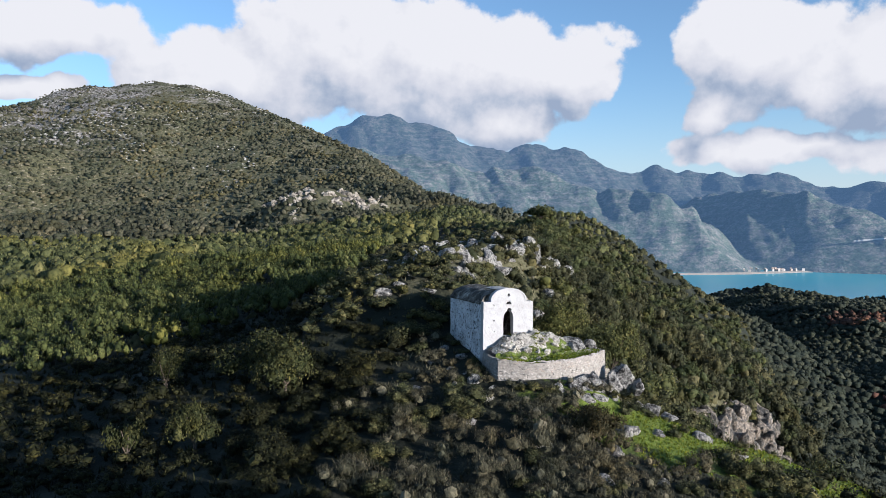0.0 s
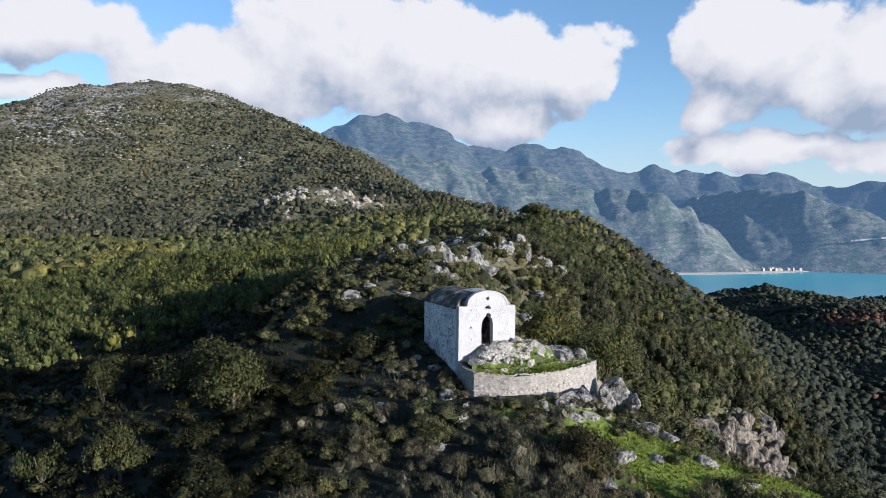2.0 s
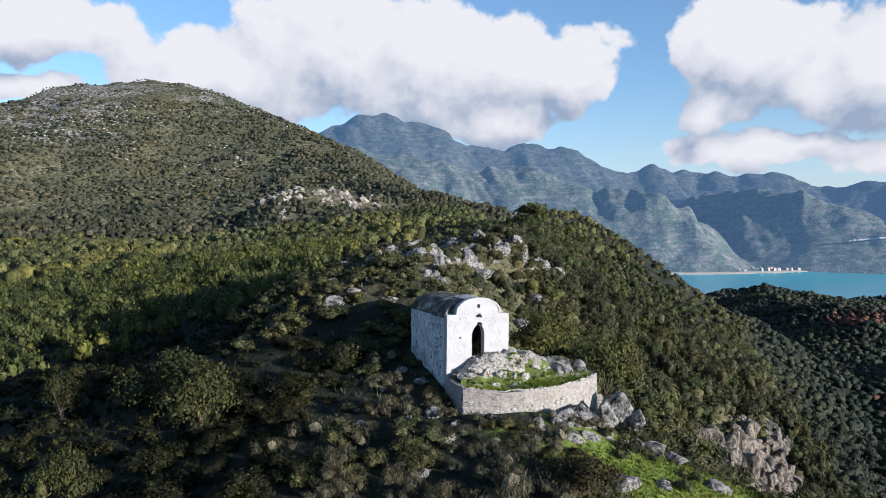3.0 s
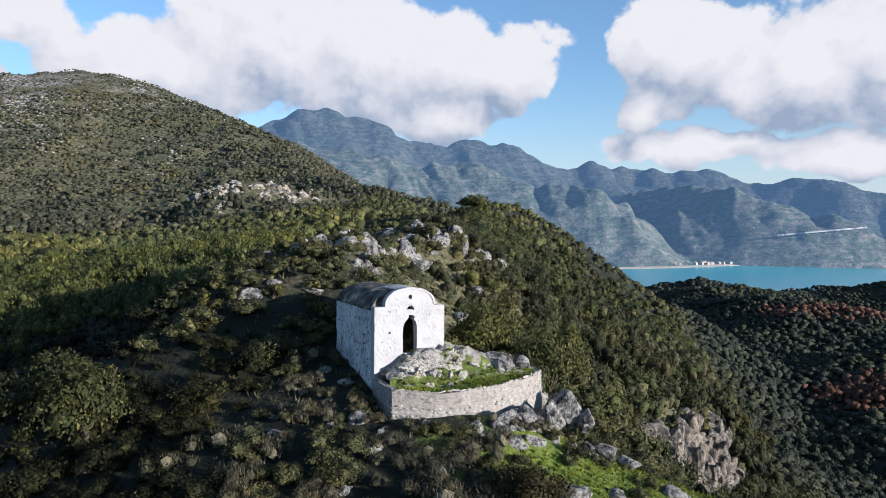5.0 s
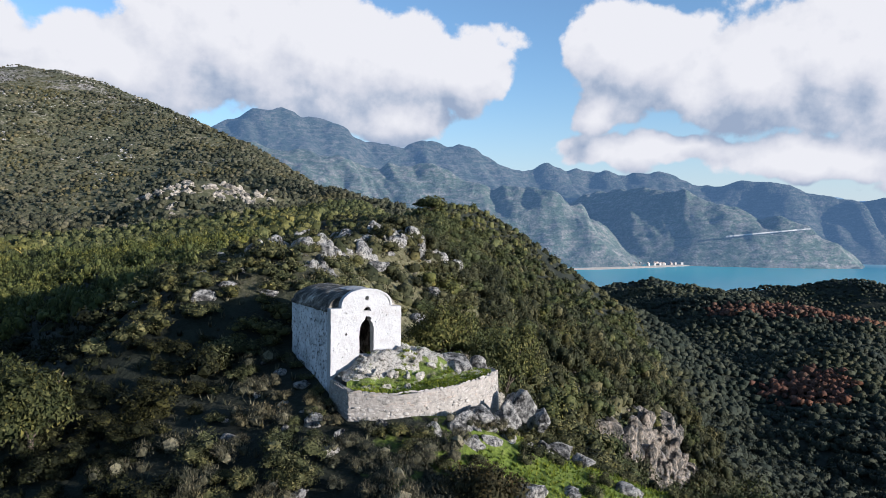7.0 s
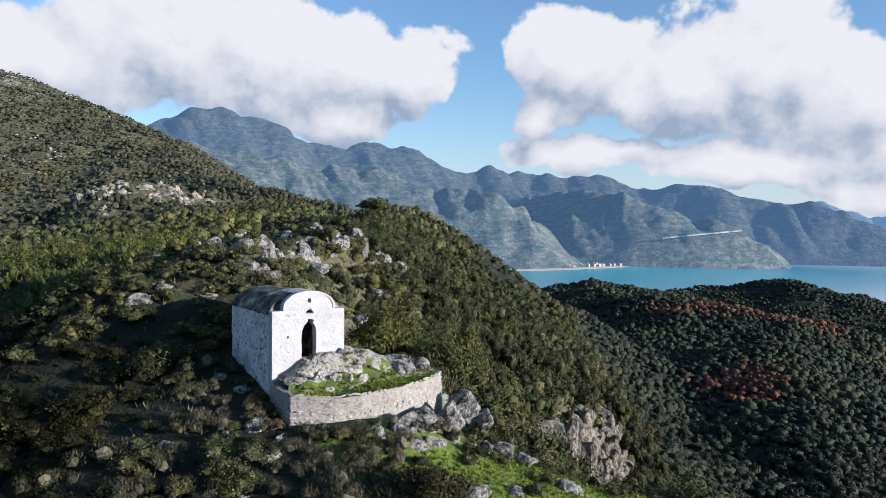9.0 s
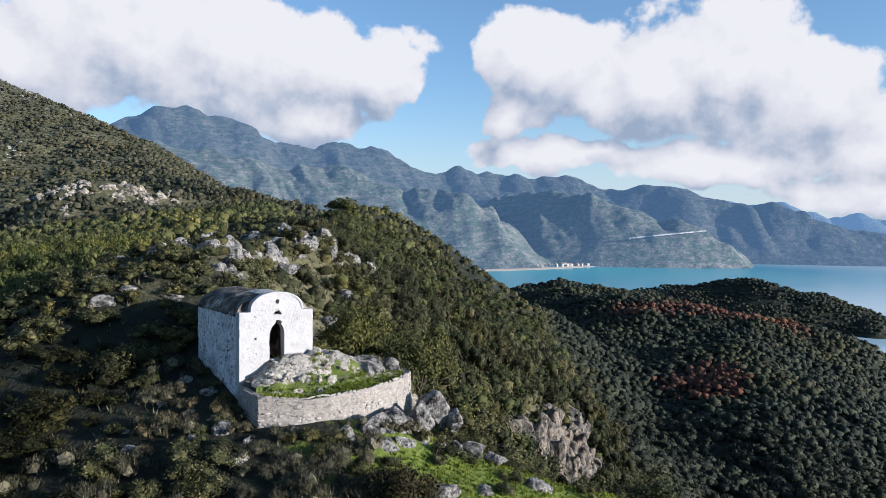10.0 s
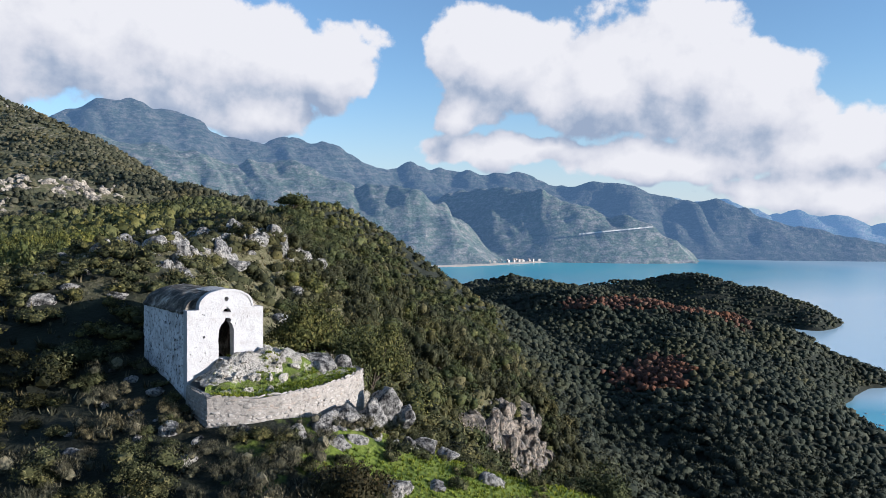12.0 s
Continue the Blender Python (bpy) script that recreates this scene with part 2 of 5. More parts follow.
m_buff, t, b = surface("buff_crag_limestone", 0.93)
p = object_place(t)
n1, n2 = noise_node(t, p, 0.16, 6.0, 0.7), noise_node(t, p, 1.1, 5.0, 0.7)
c = ramp_node(t, n1.outputs[0], [(0.36, (0.09, 0.084, 0.076)), (0.46, (0.27, 0.235, 0.19)), (0.58, (0.44, 0.385, 0.315))])
c2 = ramp_node(t, n2.outputs[0], [(0.36, (0.45, 0.45, 0.44)), (0.55, (1.05, 1.05, 1.05))])
t.links.new(mix_node(t, 1.0, c, c2, "MULTIPLY"), b.inputs["Base Color"])
bump(t, b, math_node(t, "ADD", n1.outputs[0], n2.outputs[0]), 1.0, 1.2)

m_cliff, t, b = surface("buff_cliff_limestone", 0.92)
p = object_place(t)
n1, n2, n3 = noise_node(t, p, 0.5, 6.0, 0.65), noise_node(t, p, 3.0, 6.0, 0.75), noise_node(t, vec_node(t, "MULTIPLY", p, (1.0, 1.0, 0.3)), 1.6, 5.0, 0.7)
c = ramp_node(t, n1.outputs[0], [(0.38, (0.05, 0.048, 0.045)), (0.46, (0.15, 0.135, 0.115)), (0.54, (0.40, 0.325, 0.25)), (0.62, (0.19, 0.18, 0.17))])
c2 = ramp_node(t, n2.outputs[0], [(0.36, (0.3, 0.3, 0.3)), (0.52, (1.0, 1.0, 1.0))])
c3 = ramp_node(t, n3.outputs[0], [(0.36, (0.35, 0.34, 0.33)), (0.47, (1.0, 1.0, 1.0))])
t.links.new(mix_node(t, 1.0, mix_node(t, 1.0, c, c2, "MULTIPLY"), c3, "MULTIPLY"), b.inputs["Base Color"])
joint = t.nodes.new("ShaderNodeTexVoronoi")
joint.feature = "DISTANCE_TO_EDGE"
joint.inputs["Scale"].default_value = 0.75
t.links.new(vec_node(t, "ADD", vec_node(t, "MULTIPLY", p, (1.0, 1.0, 0.55)), vec_node(t, "MULTIPLY", n2.outputs["Color"], (0.6, 0.6, 0.6))), joint.inputs["Vector"])
gaps = ramp_node(t, joint.outputs["Distance"], [(0.0, (0.45, 0.44, 0.42)), (0.04, (0.9, 0.9, 0.9)), (0.1, (1.0, 1.0, 1.0))])
t.links.new(mix_node(t, 1.0, mix_node(t, 1.0, mix_node(t, 1.0, c, c2, "MULTIPLY"), c3, "MULTIPLY"), gaps, "MULTIPLY"), b.inputs["Base Color"])
bump(t, b, math_node(t, "ADD", n2.outputs[0], n3.outputs[0]), 1.0, 0.5)

m_white, t, b = surface("weathered_whitewash", 0.9)
p = object_place(t)
n1, n2, n3 = noise_node(t, p, 1.3, 6.0, 0.65), noise_node(t, p, 7.0, 6.0, 0.7), noise_node(t, p, 30.0, 4.0)
c = ramp_node(t, n1.outputs[0], [(0.3, (0.33, 0.315, 0.30)), (0.5, (0.385, 0.375, 0.37)), (0.7, (0.41, 0.40, 0.395))])
c2 = ramp_node(t, n2.outputs[0], [(0.26, (0.32, 0.30, 0.28)), (0.31, (0.88, 0.87, 0.85)), (0.5, (1.0, 1.0, 1.0))])
t.links.new(mix_node(t, 1.0, c, c2, "MULTIPLY"), b.inputs["Base Color"])
h = math_node(t, "ADD", n2.outputs[0], math_node(t, "MULTIPLY", n3.outputs[0], 0.3))
bump(t, b, h, 0.7, 0.06)

m_roof, t, b = surface("lichened_lime_render", 0.95)
p = object_place(t)
n1, n2 = noise_node(t, p, 1.1, 6.0, 0.7), noise_node(t, p, 8.0, 5.0, 0.7)
c = ramp_node(t, n1.outputs[0], [(0.3, (0.02, 0.018, 0.016)), (0.46, (0.06, 0.053, 0.045)), (0.56, (0.17, 0.15, 0.125)), (0.66, (0.42, 0.39, 0.34))])
c2 = ramp_node(t, n2.outputs[0], [(0.3, (0.6, 0.6, 0.6)), (0.7, (1.3, 1.3, 1.25))])
t.links.new(mix_node(t, 1.0, c, c2, "MULTIPLY"), b.inputs["Base Color"])
bump(t, b, n2.outputs[0], 0.8, 0.08)

# Shrub leaves darkened for the shaded slope; the olive copy is brightened as sunlit.
m_shade_shrub = foliage_material("shade_shrub_leaves", (0.007, 0.009, 0.004), (0.030, 0.034, 0.013), (0.092, 0.092, 0.036), 0.12)
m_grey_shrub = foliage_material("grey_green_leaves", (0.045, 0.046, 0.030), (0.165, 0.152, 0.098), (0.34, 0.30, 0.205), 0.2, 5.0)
m_lit_olive = foliage_material("lit_olive_leaves", (0.026, 0.031, 0.013), (0.13, 0.136, 0.060), (0.28, 0.26, 0.125), 0.3, 3.0)
m_scrub = foliage_material("maquis_leaves", (0.044, 0.049, 0.032), (0.108, 0.110, 0.070), (0.185, 0.170, 0.118), 0.012, 0.9)
m_pine = foliage_material("pine_needles", (0.034, 0.045, 0.034), (0.070, 0.082, 0.056), (0.106, 0.112, 0.076), 0.012, 0.9)
m_near_pine = foliage_material("green_pine_needles", (0.036, 0.050, 0.020), (0.110, 0.128, 0.050), (0.19, 0.19, 0.08), 0.08, 2.0)
m_red = foliage_material("scorched_pine_needles", (0.14, 0.070, 0.050), (0.22, 0.105, 0.075), (0.26, 0.15, 0.105), 0.03, 1.6)
m_grass = foliage_material("fresh_grass", (0.15, 0.215, 0.022), (0.29, 0.36, 0.04), (0.46, 0.48, 0.09), 0.4, 6.0)

m_oak = foliage_material("holm_oak_leaves", (0.024, 0.032, 0.012), (0.080, 0.090, 0.032), (0.16, 0.155, 0.058), 0.8)
m_brown_leaf = foliage_material("mastic_leaves", (0.035, 0.035, 0.016), (0.075, 0.065, 0.028), (0.12, 0.09, 0.04), 0.8)
m_mid = foliage_material("ridge_maquis_leaves", (0.026, 0.031, 0.015), (0.092, 0.096, 0.046), (0.18, 0.165, 0.084), 0.05, 1.6)

m_bark, t, b = surface("rough_bark", 0.95)
n1 = noise_node(t, object_place(t), 6.0, 5.0)
t.links.new(ramp_node(t, n1.outputs[0], [(0.3, (0.04, 0.03, 0.022)), (0.7, (0.14, 0.11, 0.085))]), b.inputs["Base Color"])
bump(t, b, n1.outputs[0], 0.8, 0.05)

m_turf, t, b = surface("turf_and_earth", 0.95)
p = object_place(t)
n1, n2 = noise_node(t, p, 0.9, 5.0), noise_node(t, p, 12.0, 4.0)
c = ramp_node(t, n1.outputs[0], [(0.38, (0.20, 0.175, 0.13)), (0.46, (0.10, 0.12, 0.03)), (0.54, (0.13, 0.17, 0.03)), (0.60, (0.36, 0.33, 0.28))])
c2 = ramp_node(t, n2.outputs[0], [(0.3, (0.55, 0.6, 0.5)), (0.7, (1.3, 1.3, 1.2))])
t.links.new(mix_node(t, 1.0, c, c2, "MULTIPLY"), b.inputs["Base Color"])
bump(t, b, n2.outputs[0], 1.0, 0.12)

m_valley = foliage_material("valley_wood_leaves", (0.056, 0.068, 0.028), (0.155, 0.168, 0.068), (0.25, 0.24, 0.10), 0.03, 1.2)
m_young = foliage_material("young_pine_needles", (0.040, 0.054, 0.018), (0.125, 0.148, 0.048), (0.23, 0.235, 0.08), 0.05)

m_mortar, t, b = surface("earth_mortar", 0.95)
n1 = noise_node(t, object_place(t), 5.0, 5.0)
t.links.new(ramp_node(t, n1.outputs[0], [(0.3, (0.21, 0.185, 0.16)), (0.7, (0.32, 0.29, 0.255))]), b.inputs["Base Color"])
bump(t, b, n1.outputs[0], 0.8, 0.06)

m_stone, t, b = surface("pale_rubble_stone", 0.92)
p = object_place(t)
n1, n2 = noise_node(t, p, 2.5, 5.0, 0.65), noise_node(t, p, 16.0, 4.0, 0.7)
tone = ramp_node(t, t.nodes.new("ShaderNodeObjectInfo").outputs["Random"], [(0.0, (0.22, 0.20, 0.175)), (0.35, (0.29, 0.265, 0.235)), (0.75, (0.34, 0.31, 0.275)), (1.0, (0.30, 0.245, 0.20))])
c2 = ramp_node(t, n1.outputs[0], [(0.3, (0.55, 0.55, 0.55)), (0.6, (1.1, 1.1, 1.1))])
t.links.new(mix_node(t, 1.0, tone, c2, "MULTIPLY"), b.inputs["Base Color"])
bump(t, b, n2.outputs[0], 0.8, 0.04)

m_side, t, b = surface("flaking_whitewash", 0.92)
p = object_place(t)
n1, n2, n3 = noise_node(t, p, 1.0, 6.0, 0.7), noise_node(t, p, 5.0, 6.0, 0.7), noise_node(t, p, 25.0, 4.0)
c = ramp_node(t, n1.outputs[0], [(0.32, (0.34, 0.34, 0.34)), (0.5, (0.60, 0.60, 0.60)), (0.7, (0.70, 0.70, 0.695))])
c2 = ramp_node(t, n2.outputs[0], [(0.38, (0.10, 0.10, 0.095)), (0.43, (0.72, 0.71, 0.70)), (0.5, (1.0, 1.0, 1.0))])
t.links.new(mix_node(t, 1.0, c, c2, "MULTIPLY"), b.inputs["Base Color"])
bump(t, b, math_node(t, "ADD", n2.outputs[0], math_node(t, "MULTIPLY", n3.outputs[0], 0.3)), 0.9, 0.08)

m_patch, t, b = surface("cement_patch", 0.9)
n1 = noise_node(t, object_place(t), 4.0, 5.0)
t.links.new(ramp_node(t, n1.outputs[0], [(0.3, (0.25, 0.24, 0.22)), (0.7, (0.48, 0.46, 0.43))]), b.inputs["Base Color"])
bump(t, b, n1.outputs[0], 0.5, 0.03)

m_sea, t, b = surface("sea_water", 0.22)
p = object_place(t)
sp = t.nodes.new("ShaderNodeSeparateXYZ")
t.links.new(p, sp.inputs[0])
d1 = vec_node(t, "LENGTH", vec_node(t, "SUBTRACT", p, (1250.0, 2700.0, 0.0)))
d2 = vec_node(t, "LENGTH", vec_node(t, "SUBTRACT", p, (520.0, 410.0, 0.0)))
shoal = math_node(t, "MAXIMUM", math_node(t, "SUBTRACT", 1.0, math_node(t, "DIVIDE", d1, 1500.0)), math_node(t, "SUBTRACT", 1.0, math_node(t, "MULTIPLY", math_node(t, "ADD", math_node(t, "DIVIDE", d2, 170.0), 0.4), 1.0)), clamp=True)
# Open water is coloured pale to imitate the far sea's silvery glare.
t.links.new(ramp_node(t, shoal, [(0.0, (0.48, 0.63, 0.68)), (0.35, (0.08, 0.38, 0.48)), (1.0, (0.10, 0.52, 0.58))]), b.inputs["Base Color"])
b.inputs["IOR"].default_value = 1.33
b.inputs["Specular IOR Level"].default_value = 0.5
w1, w2 = noise_node(t, p, 0.02, 5.0), noise_node(t, p, 0.25, 4.0)
bump(t, b, math_node(t, "ADD", math_node(t, "MULTIPLY", w1.outputs[0], 3.0), w2.outputs[0]), 0.05, 1.0)

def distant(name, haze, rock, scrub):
    """Distant limestone and scrub; a faint blue emission stands in for the haze of the air before it."""
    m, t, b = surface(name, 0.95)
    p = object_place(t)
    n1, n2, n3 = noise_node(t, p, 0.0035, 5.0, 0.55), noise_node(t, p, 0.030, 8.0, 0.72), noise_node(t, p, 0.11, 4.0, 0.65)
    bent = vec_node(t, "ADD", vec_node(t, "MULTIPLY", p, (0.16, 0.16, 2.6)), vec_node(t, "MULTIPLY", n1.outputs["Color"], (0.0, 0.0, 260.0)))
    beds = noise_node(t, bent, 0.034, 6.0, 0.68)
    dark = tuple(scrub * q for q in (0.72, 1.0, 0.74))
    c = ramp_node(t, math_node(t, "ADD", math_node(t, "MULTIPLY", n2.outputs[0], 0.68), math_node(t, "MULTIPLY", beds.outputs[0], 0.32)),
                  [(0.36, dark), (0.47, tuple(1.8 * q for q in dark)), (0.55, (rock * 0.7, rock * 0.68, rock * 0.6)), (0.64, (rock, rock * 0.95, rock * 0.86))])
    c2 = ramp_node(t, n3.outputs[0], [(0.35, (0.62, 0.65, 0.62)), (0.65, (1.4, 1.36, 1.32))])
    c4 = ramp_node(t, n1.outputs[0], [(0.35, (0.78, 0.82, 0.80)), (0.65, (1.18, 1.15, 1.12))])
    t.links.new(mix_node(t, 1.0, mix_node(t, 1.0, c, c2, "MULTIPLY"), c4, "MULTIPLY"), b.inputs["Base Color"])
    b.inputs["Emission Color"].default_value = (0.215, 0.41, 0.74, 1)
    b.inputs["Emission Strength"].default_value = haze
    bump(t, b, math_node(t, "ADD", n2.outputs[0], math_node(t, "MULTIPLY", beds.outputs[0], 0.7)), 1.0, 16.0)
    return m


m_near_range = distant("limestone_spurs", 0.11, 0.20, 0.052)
# The far range is coloured darker to imitate cloud shadow on the massif.
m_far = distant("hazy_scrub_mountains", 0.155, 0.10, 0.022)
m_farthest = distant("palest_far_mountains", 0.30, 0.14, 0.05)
m_sand, t, b = surface("beach_sand", 0.95)
n1 = noise_node(t, object_place(t), 0.05, 4.0)
t.links.new(ramp_node(t, n1.outputs[0], [(0.3, (0.42, 0.36, 0.29)), (0.7, (0.62, 0.55, 0.46))]), b.inputs["Base Color"])
m_plaster, t, b = surface("village_plaster", 0.9)
t.links.new(ramp_node(t, t.nodes.new("ShaderNodeObjectInfo").outputs["Random"], [(0.0, (0.52, 0.50, 0.48)), (0.6, (0.42, 0.38, 0.34)), (1.0, (0.40, 0.27, 0.21))]), b.inputs["Base Color"])
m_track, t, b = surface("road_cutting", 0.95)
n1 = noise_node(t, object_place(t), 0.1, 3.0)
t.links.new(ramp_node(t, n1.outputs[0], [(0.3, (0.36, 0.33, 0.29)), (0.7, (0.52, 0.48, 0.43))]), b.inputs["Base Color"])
# Faint blue emission imitates the haze over the distant road.
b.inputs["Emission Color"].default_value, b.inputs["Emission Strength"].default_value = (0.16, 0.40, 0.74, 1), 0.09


# ---------------------------------------------------------------- helpers for meshes
def hashed(i, j, seed):
    v = np.sin(i * 127.1 + j * 311.7 + seed * 74.7) * 43758.5453
    return v - np.floor(v)


def value_noise(x, y, size, seed=0):
    x, y = np.asarray(x) / size, np.asarray(y) / size
    i, j = np.floor(x), np.floor(y)
    u, v = x - i, y - j
    u, v = u * u * (3 - 2 * u), v * v * (3 - 2 * v)
    a, b_, c_, d = hashed(i, j, seed), hashed(i + 1, j, seed), hashed(i, j + 1, seed), hashed(i + 1, j + 1, seed)
    return (a * (1 - u) + b_ * u) * (1 - v) + (c_ * (1 - u) + d * u) * v - 0.5


def fbm(x, y, size, octaves=4, seed=0):
    return sum(value_noise(x, y, size / 2 ** k, seed + k) / 2 ** k for k in range(octaves))


def smax(a, b_, k):
    m = np.maximum(a, b_)
    return m + k * np.log(np.exp((a - m) / k) + np.exp((b_ - m) / k))


def crest(x, y, line, left, right, round_=6.0, brink=1e9, steeper=0.0):
    """Height of a ridge: along the line its own heights, to each side falling by that slope, on the right more steeply beyond the brink."""
    total, height, lean, best = 0.0, 0.0, 0.0, np.full(x.shape, 1e12)
    for (x0, y0, z0), (x1, y1, z1) in zip(line, line[1:]):
        dx, dy = x1 - x0, y1 - y0
        s = np.clip(((x - x0) * dx + (y - y0) * dy) / (dx * dx + dy * dy), 0, 1)
        ex, ey = x - x0 - s * dx, y - y0 - s * dy
        d2 = ex * ex + ey * ey
        d = np.sqrt(d2)
        side = (dx * ey - dy * ex) / np.hypot(dx, dy) / (0.35 * d + 1.0) * 2.0
        w = 1.0 / (d2 + 9.0) ** 4
        total, height, lean, best = total + w, height + w * (z0 + s * (z1 - z0)), lean + w * (0.5 + 0.5 * np.tanh(side)), np.minimum(best, d2)
    height, lean, d = height / total, lean / total, np.sqrt(best)
    return height - (left * lean + right * (1 - lean)) * (np.sqrt(best + round_ ** 2) - round_) - steeper * (1 - lean) * np.maximum(d - brink, 0)


def mesh_object(name, verts, tris, material, parent=None, smooth=False):
    """One object from arrays of corners and of faces with 3 or 4 corners."""
    verts, tris = np.asarray(verts, np.float32), np.asarray(tris, np.int32)
    me = bpy.data.meshes.new(name)
    n, m, k = len(verts), len(tris), tris.shape[1]
    me.vertices.add(n), me.loops.add(m * k), me.polygons.add(m)
    me.vertices.foreach_set("co", verts.ravel())
    me.loops.foreach_set("vertex_index", tris.ravel())
    me.polygons.foreach_set("loop_start", np.arange(0, m * k, k, dtype=np.int32))
    if smooth:
        me.polygons.foreach_set("use_smooth", np.ones(m, bool))
    me.update(calc_edges=True)
    me.materials.append(material)
    ob = new(name, me)
    if parent is not None:
        ob.parent = parent
    return ob


def part(name, bm, material, parent=None, label="", smooth=False):
    """Links a bmesh as one mesh object under a thing."""
    me = bpy.data.meshes.new(name)
    if smooth:
        for f in bm.faces:
            f.smooth = True
    bm.to_mesh(me)
    bm.free()
    me.materials.append(material)
    ob = new(name, me)
    if parent is not None:
        ob.parent = parent
    return tagged(ob, label) if label else ob


# ---------------------------------------------------------------- the lie of the land
# NOSE begins with four points of an unseen rise, added to shade the western slope.
NOSE = [(42, -40, 159), (32, -5, 153), (27, 14, 141.5), (22.5, 27, 138.0), (18, 38.5, 134.2), (12.5, 47, 137.5), (7.5, 51, 138.8), (4.5, 60, 141.2)]
BANK = [(12.5, 50.2, 137.4), (16.4, 50.0, 136.7), (21, 49.4, 135.5), (27, 48.0, 133.9), (33, 45.5, 131.8), (38, 42, 128)]
RIDGE = [(4.5, 60, 141.2), (0, 70, 143.6), (1, 90, 146.6), (8, 120, 148.3), (14, 150, 149.8), (25, 195, 151.8), (41, 230, 153.0), (53, 290, 147), (63, 380, 121)]
LINK = [(10, 150, 148.5), (12, 300, 153), (17, 600, 171)]
HILL = [(17, 600, 171), (-15, 750, 185), (-61, 898, 203), (-140, 1071, 247), (-220, 1231, 305), (-319, 1363, 369), (-406, 1444, 406), (-528, 1532, 445), (-631, 1579, 466), (-768, 1460, 420), (-844, 1359, 368), (-960, 1150, 290)]
KNOLL = [(-148, 552, 156), (-132, 555, 173), (-104, 560, 181), (-60, 565, 177), (10, 600, 168)]
RED_RIDGE = [(330, 900, 60), (369, 727, 80), (381, 628, 84), (442, 584, 76), (505, 583, 68), (573, 577, 46), (622, 553, 22), (652, 534, 8), (690, 510, -14)]
BLUFF = [(-88, 450, 137), (-103, 500, 152), (-114, 540, 173), (-110, 562, 182), (-100, 610, 178)]
RIB = [(442, 584, 74), (372, 480, 60), (318, 400, 51), (262, 318, 42), (215, 250, 32)]
NECK = [(330, 900, 60), (427, 1030, 60), (463, 1014, 74), (506, 994, 68), (640, 1120, 40)]
CAPE = [(640, 1120, 40), (710, 1165, 46), (786, 1115, 60), (847, 1069, 67), (878, 1004, 54), (913, 915, 26), (921, 878, 16), (945, 838, -8)]


def on_shoulder(x, y):
    """True on the bare crag of the far shoulder and down its broken edge."""
    top = ((x + 92) / 52) ** 2 + ((y - 546) / 15) ** 2 < 1
    k = np.clip((y - 462) / 80, 0, 1)
    return top | ((np.abs(x + 91 + 22 * k) < 6) & (y > 458) & (y < 550))


def cliff_place(x, y):
    """Metres along the line of the cliff on the steep side, and metres out from it."""
    return (x - 46) * 0.62 + (y - 108) * 0.78, (x - 46) * 0.78 - (y - 108) * 0.62


def on_cliff(x, y):
    s, q = cliff_place(x, y)
    return (np.abs(s + 7) < 19) & (q > -1.0) & (q < 4.0) & (hashed(x, y, 22) > 0.35)


